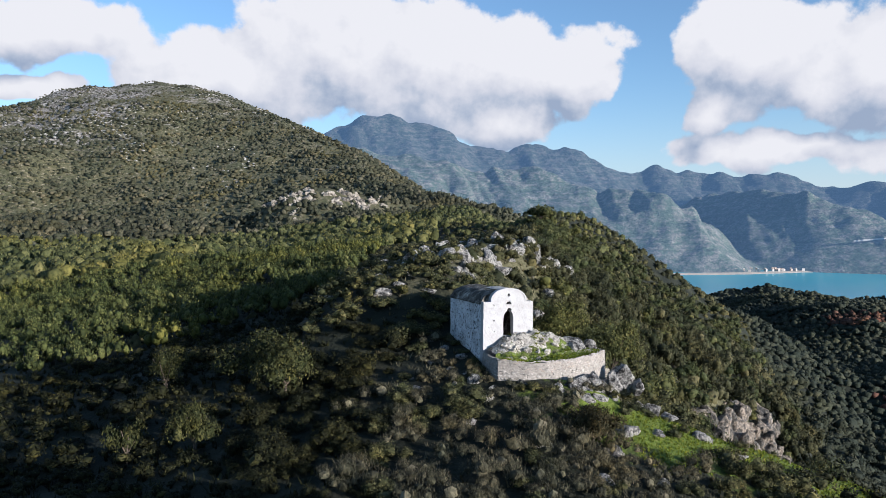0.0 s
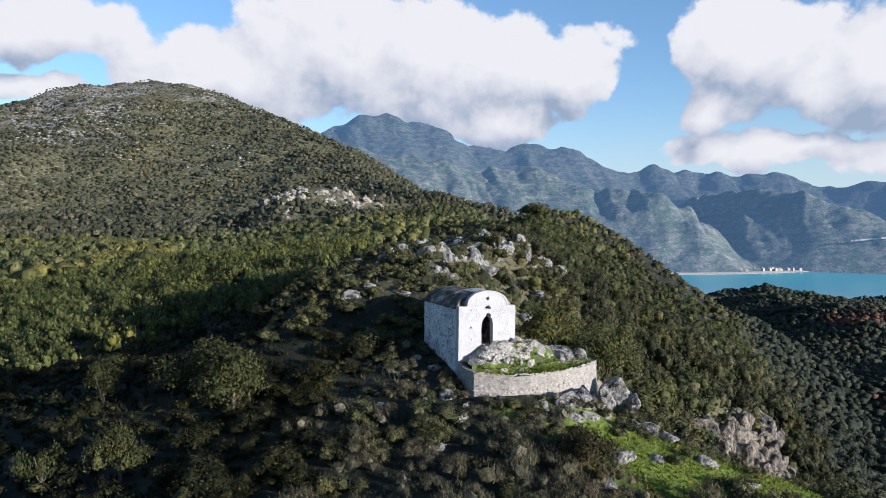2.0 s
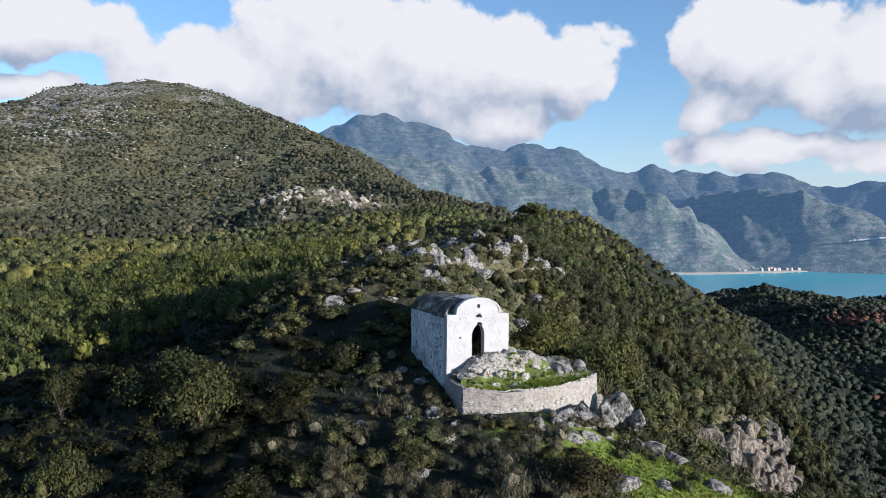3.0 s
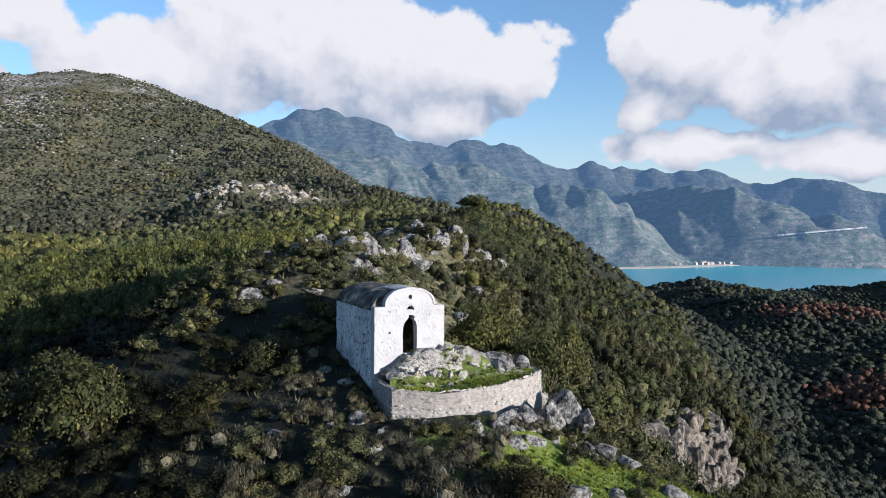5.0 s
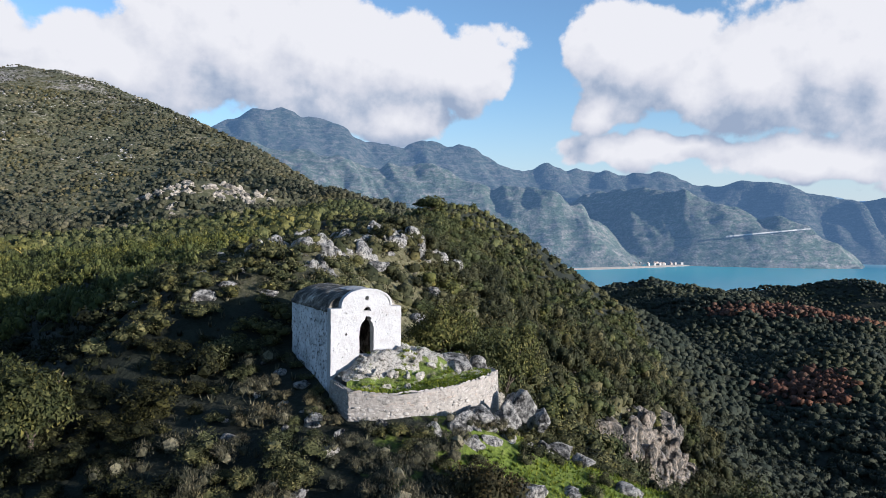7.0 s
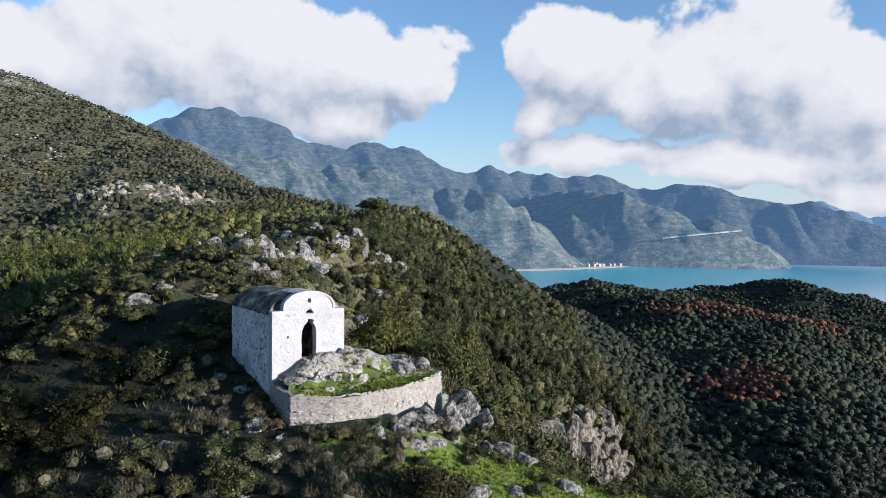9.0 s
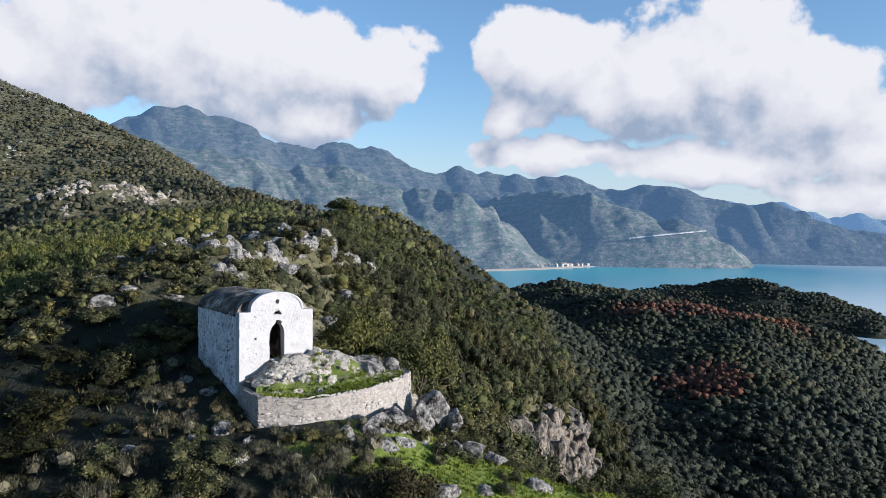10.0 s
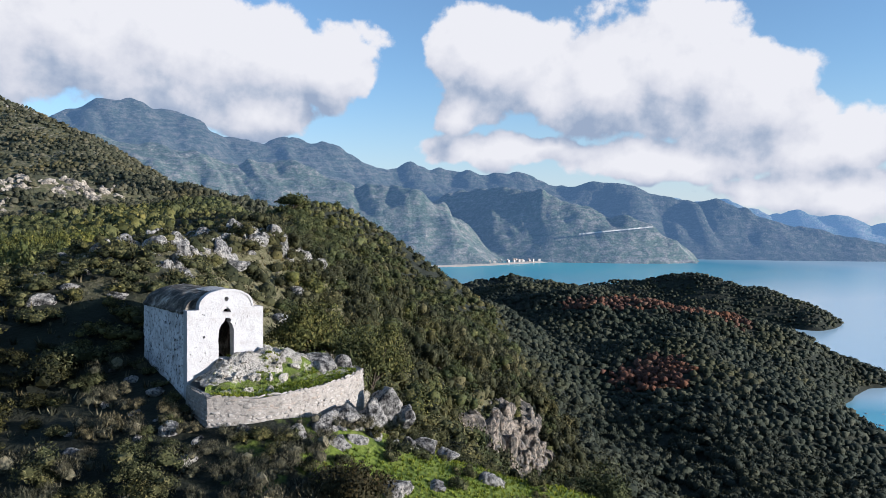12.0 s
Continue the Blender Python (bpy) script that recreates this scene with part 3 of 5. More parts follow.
def land(x, y):
    """Height of the bare ground, sea level at 0."""
    x, y = np.asarray(x, float), np.asarray(y, float)
    z = crest(x, y, NOSE, 0.26, 0.40, 2.5, 13.0, 0.55)
    z = smax(z, crest(x, y, BANK, 0.75, 0.07, 1.5), 0.4)
    z = smax(z, crest(x, y, RIDGE, 0.30, 0.63, 4.0, 52.0, 1.1), 1.0)
    z = smax(z, crest(x, y, LINK, 0.16, 0.62, 8.0, 40.0, 1.1), 1.5)
    z = smax(z, crest(x, y, HILL, 0.29, 0.48, 30.0), 6.0)
    z = smax(z, crest(x, y, KNOLL, 0.5, 0.5, 5.0), 2.0)
    shelf = 101 + 0.21 * np.clip(y, -50, 150) + 0.06 * np.clip(y - 150, 0, 350) - 0.55 * 15 * np.logaddexp(0, (x - 5) / 15)
    shelf = shelf - 15 * np.exp(-((x + 122) / 80) ** 2 / 2 - ((y - 460) / 85) ** 2 / 2)
    z = smax(z, shelf, 4.0)
    z = smax(z, crest(x, y, BLUFF, 0.8, 0.42, 3.0), 2.0)
    low = smax(crest(x, y, RED_RIDGE, 0.30, 0.29, 20.0), crest(x, y, NECK, 0.2, 0.2, 20.0), 6.0)
    low = smax(low, crest(x, y, CAPE, 0.30, 0.32, 20.0), 5.0)
    low = smax(low, crest(x, y, RIB, 0.34, 0.19, 12.0), 4.0)
    low = smax(low, 34 - 0.12 * np.hypot(x - 190, y - 290), 5.0)
    low = low - 75 * np.exp(-((x - 582) ** 2 + (y - 378) ** 2) / (2 * 72.0 ** 2))
    z = smax(z, low, 4.0)
    # the steep side breaks off in a cliff; a low stony shoulder carries the foot of the terrace wall
    s, q = cliff_place(x, y)
    z = z - 3.0 * np.exp(-(s / 40) ** 2 - ((q - 8) / 26) ** 2) - 7.5 * np.exp(-((s + 7) / 25) ** 4 - (np.maximum(q - 7, 0) / 17) ** 2) / (1 + np.exp(np.clip(-(q - 0.5) / 0.9, -40, 40)))
    # the rocky knoll behind the chapel stands up from the ridge in two steps
    z = z + 3.3 * np.exp(-((x + 3.5) / 9.0) ** 4 - ((y - 72.5) / 12.5) ** 4) * (1 - np.exp(-((x - 2) / 4.5) ** 2 - ((y - 57) / 5.5) ** 2)) + 2.6 * np.exp(-((x - 13) / 8.5) ** 4 - ((y - 110) / 13) ** 4) + 1.6 * np.exp(-((x - 1.5) / 6.0) ** 2 - ((y - 91) / 7.0) ** 2)
    z = z + 0.9 * np.exp(-((x - 10.5) / 4.0) ** 2 - ((y - 50.6) / 2.0) ** 2)
    r = np.hypot(x - 3, y - 53)
    a = np.clip(r / 130, 0.10, 3.0)
    z = z + a * (fbm(x, y, 60, 5, 3) * 4.0) + np.clip(r / 300 - 0.8, 0, 6) * fbm(x, y, 190, 3, 9) * 4.5
    return np.maximum(z, -25.0)


def fan(r0, r1, rings, az_fine, coarse):
    """A polar net round the walk: rings spaced in proportion to their distance."""
    rr = np.concatenate([[0.001], np.geomspace(r0, r1, rings)])
    rings += 1
    fine = np.arange(-38, 58, az_fine)
    rest = np.arange(58, 322, coarse)
    az = np.radians(np.concatenate([fine, rest]))
    n = len(az)
    X, Y = 3 + np.outer(rr, np.sin(az)), 15 + np.outer(rr, np.cos(az))
    i, j = np.meshgrid(np.arange(rings - 1), np.arange(n), indexing="ij")
    k = (j + 1) % n
    quads = np.stack([i * n + j, i * n + k, (i + 1) * n + k, (i + 1) * n + j], -1).reshape(-1, 4)[:, ::-1]
    return X.ravel(), Y.ravel(), quads


gx, gy, quads = fan(0.6, 4950, 330, 0.26, 4.0)
gz = land(gx, gy)
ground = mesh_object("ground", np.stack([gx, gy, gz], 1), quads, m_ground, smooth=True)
tagged(ground, "stony scrub-covered hillside of brown earth and limestone", "ground", kind="structure")

bm = bmesh.new()
for x, y in ((-6000, -6000), (6000, -6000), (6000, 6000), (-6000, 6000)):
    bm.verts.new((x, y, 0))
bm.faces.new(bm.verts)
water = tagged(part("water", bm, m_sea), "calm turquoise sea in a sheltered bay", "sea", kind="structure")

MASSIF = [(-1300, 4200, 520), (-1034, 4277, 600), (-774, 4331, 722), (-633, 4304, 794), (-494, 4271, 845), (-225, 4294, 784), (47, 4300, 727), (185, 4346, 659), (492, 4322, 639), (793, 4328, 643), (932, 4300, 567), (1198, 4400, 495)]
COAST_RANGE = [(1198, 4400, 495), (1321, 4406, 553), (1567, 4341, 530), (1968, 4174, 484), (2222, 4044, 437), (2319, 3932, 437), (2522, 3744, 398), (2705, 3551, 353), (2843, 3376, 301), (2987, 3180, 226), (3128, 3041, 180), (3274, 2883, 115), (3425, 2781, 73), (3560, 2600, 0)]
FAR_RANGE = [(2600, 4150, 390), (2835, 4014, 382), (3140, 3780, 362), (3330, 3545, 280), (3443, 3434, 245), (3648, 3214, 218), (3773, 3066, 199), (3984, 2786, 125)]
FORE_SPUR = [(-1000, 3800, 480), (-685, 3839, 585), (-435, 3775, 580), (-134, 3698, 540), (324, 3585, 464), (612, 3446, 374), (870, 3287, 354), (984, 3150, 322), (1032, 3029, 220), (1093, 2901, 127), (1155, 2769, 10)]
ROAD_SPUR = [(1494, 3942, 398), (1614, 3567, 350), (1711, 3354, 308), (1790, 3198, 253), (1953, 3041, 224), (2057, 2911, 191), (2111, 2810, 117), (2150, 2716, 10)]


def relief(x, y, z, seed):
    """Gullies that run down towards the bay, and shoulders, growing with height above the sea."""
    lift = np.clip(z / 160, 0.0, 1.2)
    a, r = np.arctan2(x, y) * 3600, np.hypot(x, y)
    bend = 0.35 * r + 160 * fbm(x, y, 700, 2, seed + 60)
    gully = np.abs(fbm(a + bend, 0.22 * r, 260, 4, seed)) * 2.0
    return np.maximum(z + lift * ((gully - 0.42) * 52 + fbm(x, y, 170, 5, seed + 40) * 30), -25.0)


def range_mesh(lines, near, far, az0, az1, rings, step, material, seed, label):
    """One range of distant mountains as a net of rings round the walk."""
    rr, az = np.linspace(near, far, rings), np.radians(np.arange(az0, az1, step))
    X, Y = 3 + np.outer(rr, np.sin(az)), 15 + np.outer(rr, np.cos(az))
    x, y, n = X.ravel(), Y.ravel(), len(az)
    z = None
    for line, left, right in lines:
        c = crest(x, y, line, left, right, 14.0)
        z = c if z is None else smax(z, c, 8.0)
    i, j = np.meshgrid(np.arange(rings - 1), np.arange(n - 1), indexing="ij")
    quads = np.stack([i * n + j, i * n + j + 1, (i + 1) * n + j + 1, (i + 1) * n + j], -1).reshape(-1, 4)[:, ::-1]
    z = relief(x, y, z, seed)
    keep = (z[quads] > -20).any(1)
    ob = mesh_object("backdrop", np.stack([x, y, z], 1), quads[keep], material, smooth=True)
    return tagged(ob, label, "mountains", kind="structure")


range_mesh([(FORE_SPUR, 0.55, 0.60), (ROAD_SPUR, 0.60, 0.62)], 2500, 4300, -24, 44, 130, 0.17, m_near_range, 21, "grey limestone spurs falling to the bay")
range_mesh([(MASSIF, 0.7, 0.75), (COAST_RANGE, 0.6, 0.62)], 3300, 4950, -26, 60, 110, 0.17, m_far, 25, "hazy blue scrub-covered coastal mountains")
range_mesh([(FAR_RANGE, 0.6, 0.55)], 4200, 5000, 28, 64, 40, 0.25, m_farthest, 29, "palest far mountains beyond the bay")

# strand and village at the head of the bay
STRAND = [(820, 2590), (1000, 2640), (1150, 2700), (1300, 2790), (1450, 2880), (1600, 2935)]
bm = bmesh.new()
rows_ = []
for (x, y) in STRAND:
    rows_.append([bm.verts.new((x - 4, y + 38, 5)), bm.verts.new((x, y, 1.8)), bm.verts.new((x + 4, y - 22, -3.0))])
for a, c in zip(rows_, rows_[1:]):
    for k in range(2):
        bm.faces.new((a[k], a[k + 1], c[k + 1], c[k]))
bmesh.ops.subdivide_edges(bm, edges=bm.edges, cuts=3, use_grid_fill=True)
for v in bm.verts:
    v.co.y += 9 * noise.noise(v.co * 0.012)
bmesh.ops.recalc_face_normals(bm, faces=bm.faces)
tagged(part("beach", bm, m_sand), "narrow pale sand beach at the head of the bay", "beach", kind="structure")
vill = random.Random(4)
for k in range(46):
    s = vill.uniform(0.0, 1.0) ** 0.6
    x, y = 1100 + 520 * s + vill.uniform(-20, 20), 2735 + 225 * s + vill.uniform(10, 110)
    w, d, h = vill.uniform(5, 10), vill.uniform(5, 8), vill.uniform(2.6, 4.6)
    house = new("house")
    house.matrix_world = pose(x, y, 4 + vill.uniform(0, 8), 0, 0, vill.uniform(-30, 30))
    tagged(house, "tiny pale seaside house in the distant village", "house", "houses by the beach")
    bm = bmesh.new()
    bmesh.ops.create_cube(bm, size=1.0, matrix=Matrix.Translation((0, 0, h / 2 - 4)) @ Matrix.Diagonal((w, d, h + 8, 1)))
    part("wall", bm, m_plaster, house)
    bm = bmesh.new()
    q = [bm.verts.new(c) for c in ((-w * 0.54, -d * 0.54, h), (w * 0.54, -d * 0.54, h), (w * 0.54, d * 0.54, h), (-w * 0.54, d * 0.54, h), (-w * 0.5, 0, h + 2.2), (w * 0.5, 0, h + 2.2))]
    for f in ((0, 1, 5, 4), (2, 3, 4, 5), (1, 2, 5), (3, 0, 4), (3, 2, 1, 0)):
        bm.faces.new([q[k2] for k2 in f])
    part("roof", bm, m_plaster, house)


def spur_height(x, y):
    x, y = np.asarray(x, float), np.asarray(y, float)
    return relief(x, y, smax(crest(x, y, FORE_SPUR, 0.55, 0.60, 14.0), crest(x, y, ROAD_SPUR, 0.60, 0.62, 14.0), 8.0), 21)


def contour(x0, y0, x1, y1, z0, z1, steps=40):
    """Places on the spur's seaward face at heights that go evenly from z0 to z1, below the line from one end to the other."""
    path = []
    for k in range(steps + 1):
        s = k / steps
        ax, ay = x0 + s * (x1 - x0), y0 + s * (y1 - y0)
        d = math.hypot(ax, ay)
        out = np.linspace(-500, 300, 400)
        px, py = ax * (1 + out / d), ay * (1 + out / d)
        over = np.nonzero(spur_height(px, py) > z0 + s * (z1 - z0))[0]
        if len(over):
            path.append((px[over[0]], py[over[0]], z0 + s * (z1 - z0)))
    return path


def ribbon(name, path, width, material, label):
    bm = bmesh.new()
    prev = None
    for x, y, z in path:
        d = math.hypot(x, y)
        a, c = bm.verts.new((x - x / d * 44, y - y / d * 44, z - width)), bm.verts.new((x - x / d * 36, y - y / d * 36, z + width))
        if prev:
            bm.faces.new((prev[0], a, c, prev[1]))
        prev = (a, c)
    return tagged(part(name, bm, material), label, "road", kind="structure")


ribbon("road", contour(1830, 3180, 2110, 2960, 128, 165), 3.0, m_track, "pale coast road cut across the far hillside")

# ---------------------------------------------------------------- shapes of rocks and plants
def ico(sub):
    bm = bmesh.new()
    bmesh.ops.create_icosphere(bm, subdivisions=sub, radius=1.0)
    v = np.array([q.co[:] for q in bm.verts])
    f = np.array([[q.index for q in p.verts] for p in bm.faces])
    bm.free()
    return v, f


ICO = {k: ico(k) for k in (1, 2, 3, 4)}


def wobble(v, size, seed):
    """Smooth noise at 3D places."""
    return (value_noise(v[:, 0] + v[:, 2] * 0.7, v[:, 1] - v[:, 2] * 0.5, size, seed)
            + value_noise(v[:, 1] + 5.3, v[:, 2] + v[:, 0] * 0.4, size, seed + 3))


def block_shape(rng, sub, seed):
    """A limestone block: flat breaks between rounded edges, pitted and cleft."""
    d, f = ICO[sub]
    total = np.zeros(len(d))
    for _ in range(13):
        nrm = rng.normal(size=3)
        nrm /= np.linalg.norm(nrm)
        total += (np.maximum(d @ nrm, 0.0) / rng.uniform(0.60, 1.0)) ** 34
    r = np.minimum(total ** (-1 / 34), 1.3)
    r = r * (1 + 0.09 * wobble(d, 0.7, seed) - 0.13 * np.exp(-(wobble(d, 0.5, seed + 7) / 0.055) ** 2) + 0.09 * wobble(d, 0.22, seed + 9) + 0.04 * wobble(d, 0.1, seed + 12))
    return d * r[:, None], f


def rock_shape(seed, sub=3):
    """A weathered boulder about 2 wide, resting at z = 0."""
    rng = np.random.default_rng(seed)
    v, f = block_shape(rng, sub, seed)
    v = v * np.array([1.0, rng.uniform(0.7, 1.0), rng.uniform(0.65, 0.9)])
    v[:, 2] += 0.38
    return v, f


def leafy_shape(seed, leaves, leaf, lobes=6, tall=1.2, core=1, upright=0.3, thin=1.0, heart=0.58):
    """A bush about 2 wide: lobes of small leaf sprays over dark inner masses."""
    rng = np.random.default_rng(seed)
    vs, fs, n = [], [], 0
    centres = rng.normal(size=(lobes, 3)) * np.array([0.42, 0.42, 0.22]) * tall ** 0.3
    centres[:, 2] = np.abs(centres[:, 2]) * tall + 0.42 * tall
    radii = rng.uniform(0.34, 0.58, lobes)
    cv, cf = ICO[core]
    for c, r in zip(centres, radii):
        v = cv * r * heart * (1 + 0.35 * wobble(cv, 0.6, seed)[:, None] + rng.uniform(-0.32, 0.32, (len(cv), 1))) * np.array([1, 1, 0.9 * tall ** 0.5]) + c
        vs.append(v), fs.append(cf + n)
        n += len(v)
    k = rng.integers(0, lobes, leaves)
    d = rng.normal(size=(leaves, 3))
    d[:, 2] = np.abs(d[:, 2]) * 1.1 - 0.25
    d /= np.linalg.norm(d, axis=1)[:, None]
    p = centres[k] + d * (radii[k] * rng.uniform(0.80, 1.22, leaves))[:, None] * np.array([1, 1, 0.95 * tall ** 0.5])
    a = np.cross(d, rng.normal(size=(leaves, 3)))
    a /= np.linalg.norm(a, axis=1)[:, None]
    b_ = np.cross(d, a) + d * rng.normal(size=(leaves, 1)) * 0.5 + np.array([0, 0, upright])
    s = (leaf * rng.uniform(0.6, 1.3, leaves))[:, None]
    quad = np.stack([p - a * s * 0.5 * thin - b_ * s * 0.3, p + a * s * 0.5 * thin - b_ * s * 0.2, p + b_ * s * 0.9 + a * s * 0.1], 1)
    vs.append(quad.reshape(-1, 3))
    fs.append(np.arange(leaves * 3).reshape(-1, 3) + n)
    return np.concatenate(vs), np.concatenate(fs)


def crown_shape(seed, sub=2, flat=0.75):
    """A far tree crown: a lumpy cap with an uneven foot."""
    rng = np.random.default_rng(seed)
    v, f = ICO[sub]
    c = rng.normal(size=(7, 3)) * 0.55
    r = 0.55 + sum(0.34 * np.exp(-((v - q / np.linalg.norm(q)) ** 2).sum(1) / 0.25) for q in c) + 0.30 * wobble(v, 0.5, seed) + rng.uniform(-0.15, 0.15, len(v))
    w = v * r[:, None] * np.array([1, 1, flat])
    keep = (v[f].mean(1)[:, 2] > -0.55)
    w[:, 2] += 0.40
    return w, f[keep]


def spray_crown(seed, sprays, size, flat=0.7, sub=2):
    """A far crown with loose tufts standing a little out of it."""
    rng = np.random.default_rng(seed)
    v, f = crown_shape(seed, sub, flat)
    k = rng.integers(0, len(f), sprays)
    mid = v[f[k]].mean(1) + rng.normal(0, 0.10, (sprays, 3))
    d = mid - np.array([0, 0, 0.3])
    d /= np.linalg.norm(d, axis=1)[:, None]
    p = mid + d * rng.uniform(-0.02, 0.10, (sprays, 1))
    a = np.cross(d, rng.normal(size=(sprays, 3)))
    a /= np.linalg.norm(a, axis=1)[:, None]
    b_ = np.cross(d, a) + d * rng.uniform(0.1, 0.9, (sprays, 1)) + np.array([0, 0, 0.3])
    s = size * rng.uniform(0.6, 1.3, (sprays, 1))
    q = np.stack([p - a * s, p + a * s, p + b_ * s * 1.3], 1).reshape(-1, 3)
    return np.concatenate([v, q]), np.concatenate([f, np.arange(sprays * 3).reshape(-1, 3) + len(v)])


def spread(name, shapes, places, sizes, heights, seed, material, label, category, parent=None):
    """Many plants or stones as one joined object of kind stuff."""
    rng = np.random.default_rng(seed)
    n = len(places)
    which, turn = rng.integers(0, len(shapes), n), rng.uniform(0, 2 * np.pi, n)
    vs, fs, base = [], [], 0
    for k, (v, f) in enumerate(shapes):
        idx = np.nonzero(which == k)[0]
        if not len(idx):
            continue
        c, s = np.cos(turn[idx])[:, None], np.sin(turn[idx])[:, None]
        x = (v[None, :, 0] * c - v[None, :, 1] * s) * sizes[idx][:, None] + places[idx, 0][:, None]
        y = (v[None, :, 0] * s + v[None, :, 1] * c) * sizes[idx][:, None] + places[idx, 1][:, None]
        z = v[None, :, 2] * heights[idx][:, None] + places[idx, 2][:, None]
        vs.append(np.stack([x, y, z], -1).reshape(-1, 3))
        fs.append((f[None] + (np.arange(len(idx)) * len(v))[:, None, None]).reshape(-1, 3) + base)
        base += len(idx) * len(v)
    ob = mesh_object(name, np.concatenate(vs), np.concatenate(fs), material, parent)
    return tagged(ob, label, category, kind="stuff")


def field(az0, az1, r0, r1, gap, seed):
    """Jittered places in a sector round the end of the walk."""
    rng = np.random.default_rng(seed)
    g = np.arange(-r1, r1, gap)
    X, Y = np.meshgrid(g, g)
    X, Y = X.ravel() + rng.uniform(-0.48, 0.48, X.size) * gap, Y.ravel() + rng.uniform(-0.48, 0.48, X.size) * gap
    r, a = np.hypot(X, Y), np.degrees(np.arctan2(X, Y))
    ok = (r > r0) & (r < r1) & (a > az0) & (a < az1)
    return X[ok] + 3, Y[ok] + 15


CA, SA = math.cos(radians(21.4)), math.sin(radians(21.4))


def clear_of_site(x, y):
    """False on the chapel, the terrace and the grassy bank."""
    u, v = (x - 3.08) * CA + (y - 53.26) * SA, -(x - 3.08) * SA + (y - 53.26) * CA
    site = (u > -0.7) & (u < 5.2) & (v > -1.0) & (v < 7.6)
    terrace = (x > 2.6) & (x < 13.4) & (y > 49.3) & (y < 59.5) & (y - 50.3 > (x - 8.5) * 0.75 - 1.6)
    return ~(site | terrace | (bank(x, y) > 0.22))


def bank(x, y):
    """How far inside the grassy bank below the terrace a place lies."""
    u, v = (x - 20.0) * 0.998 + (y - 49.4) * 0.07, -(x - 20.0) * 0.07 + (y - 49.4) * 0.998
    return 1 - np.hypot(u / 14.5, v / 7.8) + 0.7 * value_noise(x, y, 2.2, 31) - 0.5 * np.clip((y - 48.2) / 1.5, 0, 1) * (x < 13.5)


# ---------------------------------------------------------------- the chapel
CHAPEL = pose(3.08, 53.26, 141.0, 0, 0, 21.4)   # corner of the front and the shaded side wall
W, L, SHOULDER, APEX = 4.18, 6.6, 3.72, 4.70
chapel = new("chapel")
chapel.matrix_world = CHAPEL
tagged(chapel, "small ruined whitewashed stone chapel with barrel roof", "chapel")


def arch_outline():
    pts = [(0, -1.2), (W, -1.2), (W, SHOULDER), (W - 0.62, SHOULDER)]
    r = (W - 1.24) / 2
    for k in range(1, 28):
        a = math.pi * k / 28
        pts.append((W / 2 + r * math.cos(a), SHOULDER + 0.02 + (APEX - SHOULDER) * math.sin(a) ** 0.85))
    pts += [(0.62, SHOULDER), (0, SHOULDER)]
    return pts


def prism(outline, y0, y1):
    bm = bmesh.new()
    f = bm.faces.new([bm.verts.new((x, y0, z)) for x, z in outline])
    ext = bmesh.ops.extrude_face_region(bm, geom=[f])
    bmesh.ops.translate(bm, vec=(0, y1 - y0, 0), verts=[v for v in ext["geom"] if isinstance(v, bmesh.types.BMVert)])
    bmesh.ops.recalc_face_normals(bm, faces=bm.faces)
    return bm


def carved(name, body, cutters, material, parent, grain=0.03, cell=0.16, label=""):
    """A solid with openings cut through it, its faces cut fine and made uneven like old plaster."""
    me = bpy.data.meshes.new(name)
    body.to_mesh(me)
    body.free()
    ob = new(name, me)
    extra = []
    for cut in cutters:
        cm = bpy.data.meshes.new("cutter")
        cut.to_mesh(cm)
        cut.free()
        co = new("cutter", cm)
        extra.append(co)
        mod = ob.modifiers.new("cut", "BOOLEAN")
        mod.operation, mod.object, mod.solver = "DIFFERENCE", co, "EXACT"
    bpy.context.view_layer.update()
    done = bpy.data.meshes.new_from_object(ob.evaluated_get(bpy.context.evaluated_depsgraph_get()))
    ob.modifiers.clear()
    for co in extra:
        bpy.data.objects.remove(co)
    bm = bmesh.new()
    bm.from_mesh(done)
    for axis in ((1, 0, 0), (0, 1, 0), (0, 0, 1)):
        lo, hi = min(v.co.dot(Vector(axis)) for v in bm.verts), max(v.co.dot(Vector(axis)) for v in bm.verts)
        q = lo + cell
        while q < hi - 0.02:
            bmesh.ops.bisect_plane(bm, geom=bm.verts[:] + bm.edges[:] + bm.faces[:], plane_co=Vector(axis) * q, plane_no=axis)
            q += cell
    bmesh.ops.remove_doubles(bm, verts=bm.verts, dist=0.004)
    for v in bm.verts:
        v.co += Vector((noise.noise(v.co * 1.7), noise.noise(v.co * 1.7 + Vector((9, 0, 0))), noise.noise(v.co * 1.7 + Vector((0, 9, 0))))) * grain
        v.co += Vector((noise.noise(v.co * 5.0), noise.noise(v.co * 5.0 + Vector((9, 0, 0))), noise.noise(v.co * 5.0 + Vector((0, 9, 0))))) * grain * 0.5
    bm.to_mesh(me)
    bm.free()
    me.materials.clear()
    me.materials.append(material)
    ob.parent = parent
    return tagged(ob, label) if label else ob


def disc(x, z, rx, rz, y0, y1, seed=0, sides=14, rough=0.0):
    rng = random.Random(seed)
    return prism([(x + rx * (1 + rough * rng.uniform(-1, 1)) * math.cos(2 * math.pi * k / sides), z + rz * (1 + rough * rng.uniform(-1, 1)) * math.sin(2 * math.pi * k / sides)) for k in range(sides)], y0, y1)


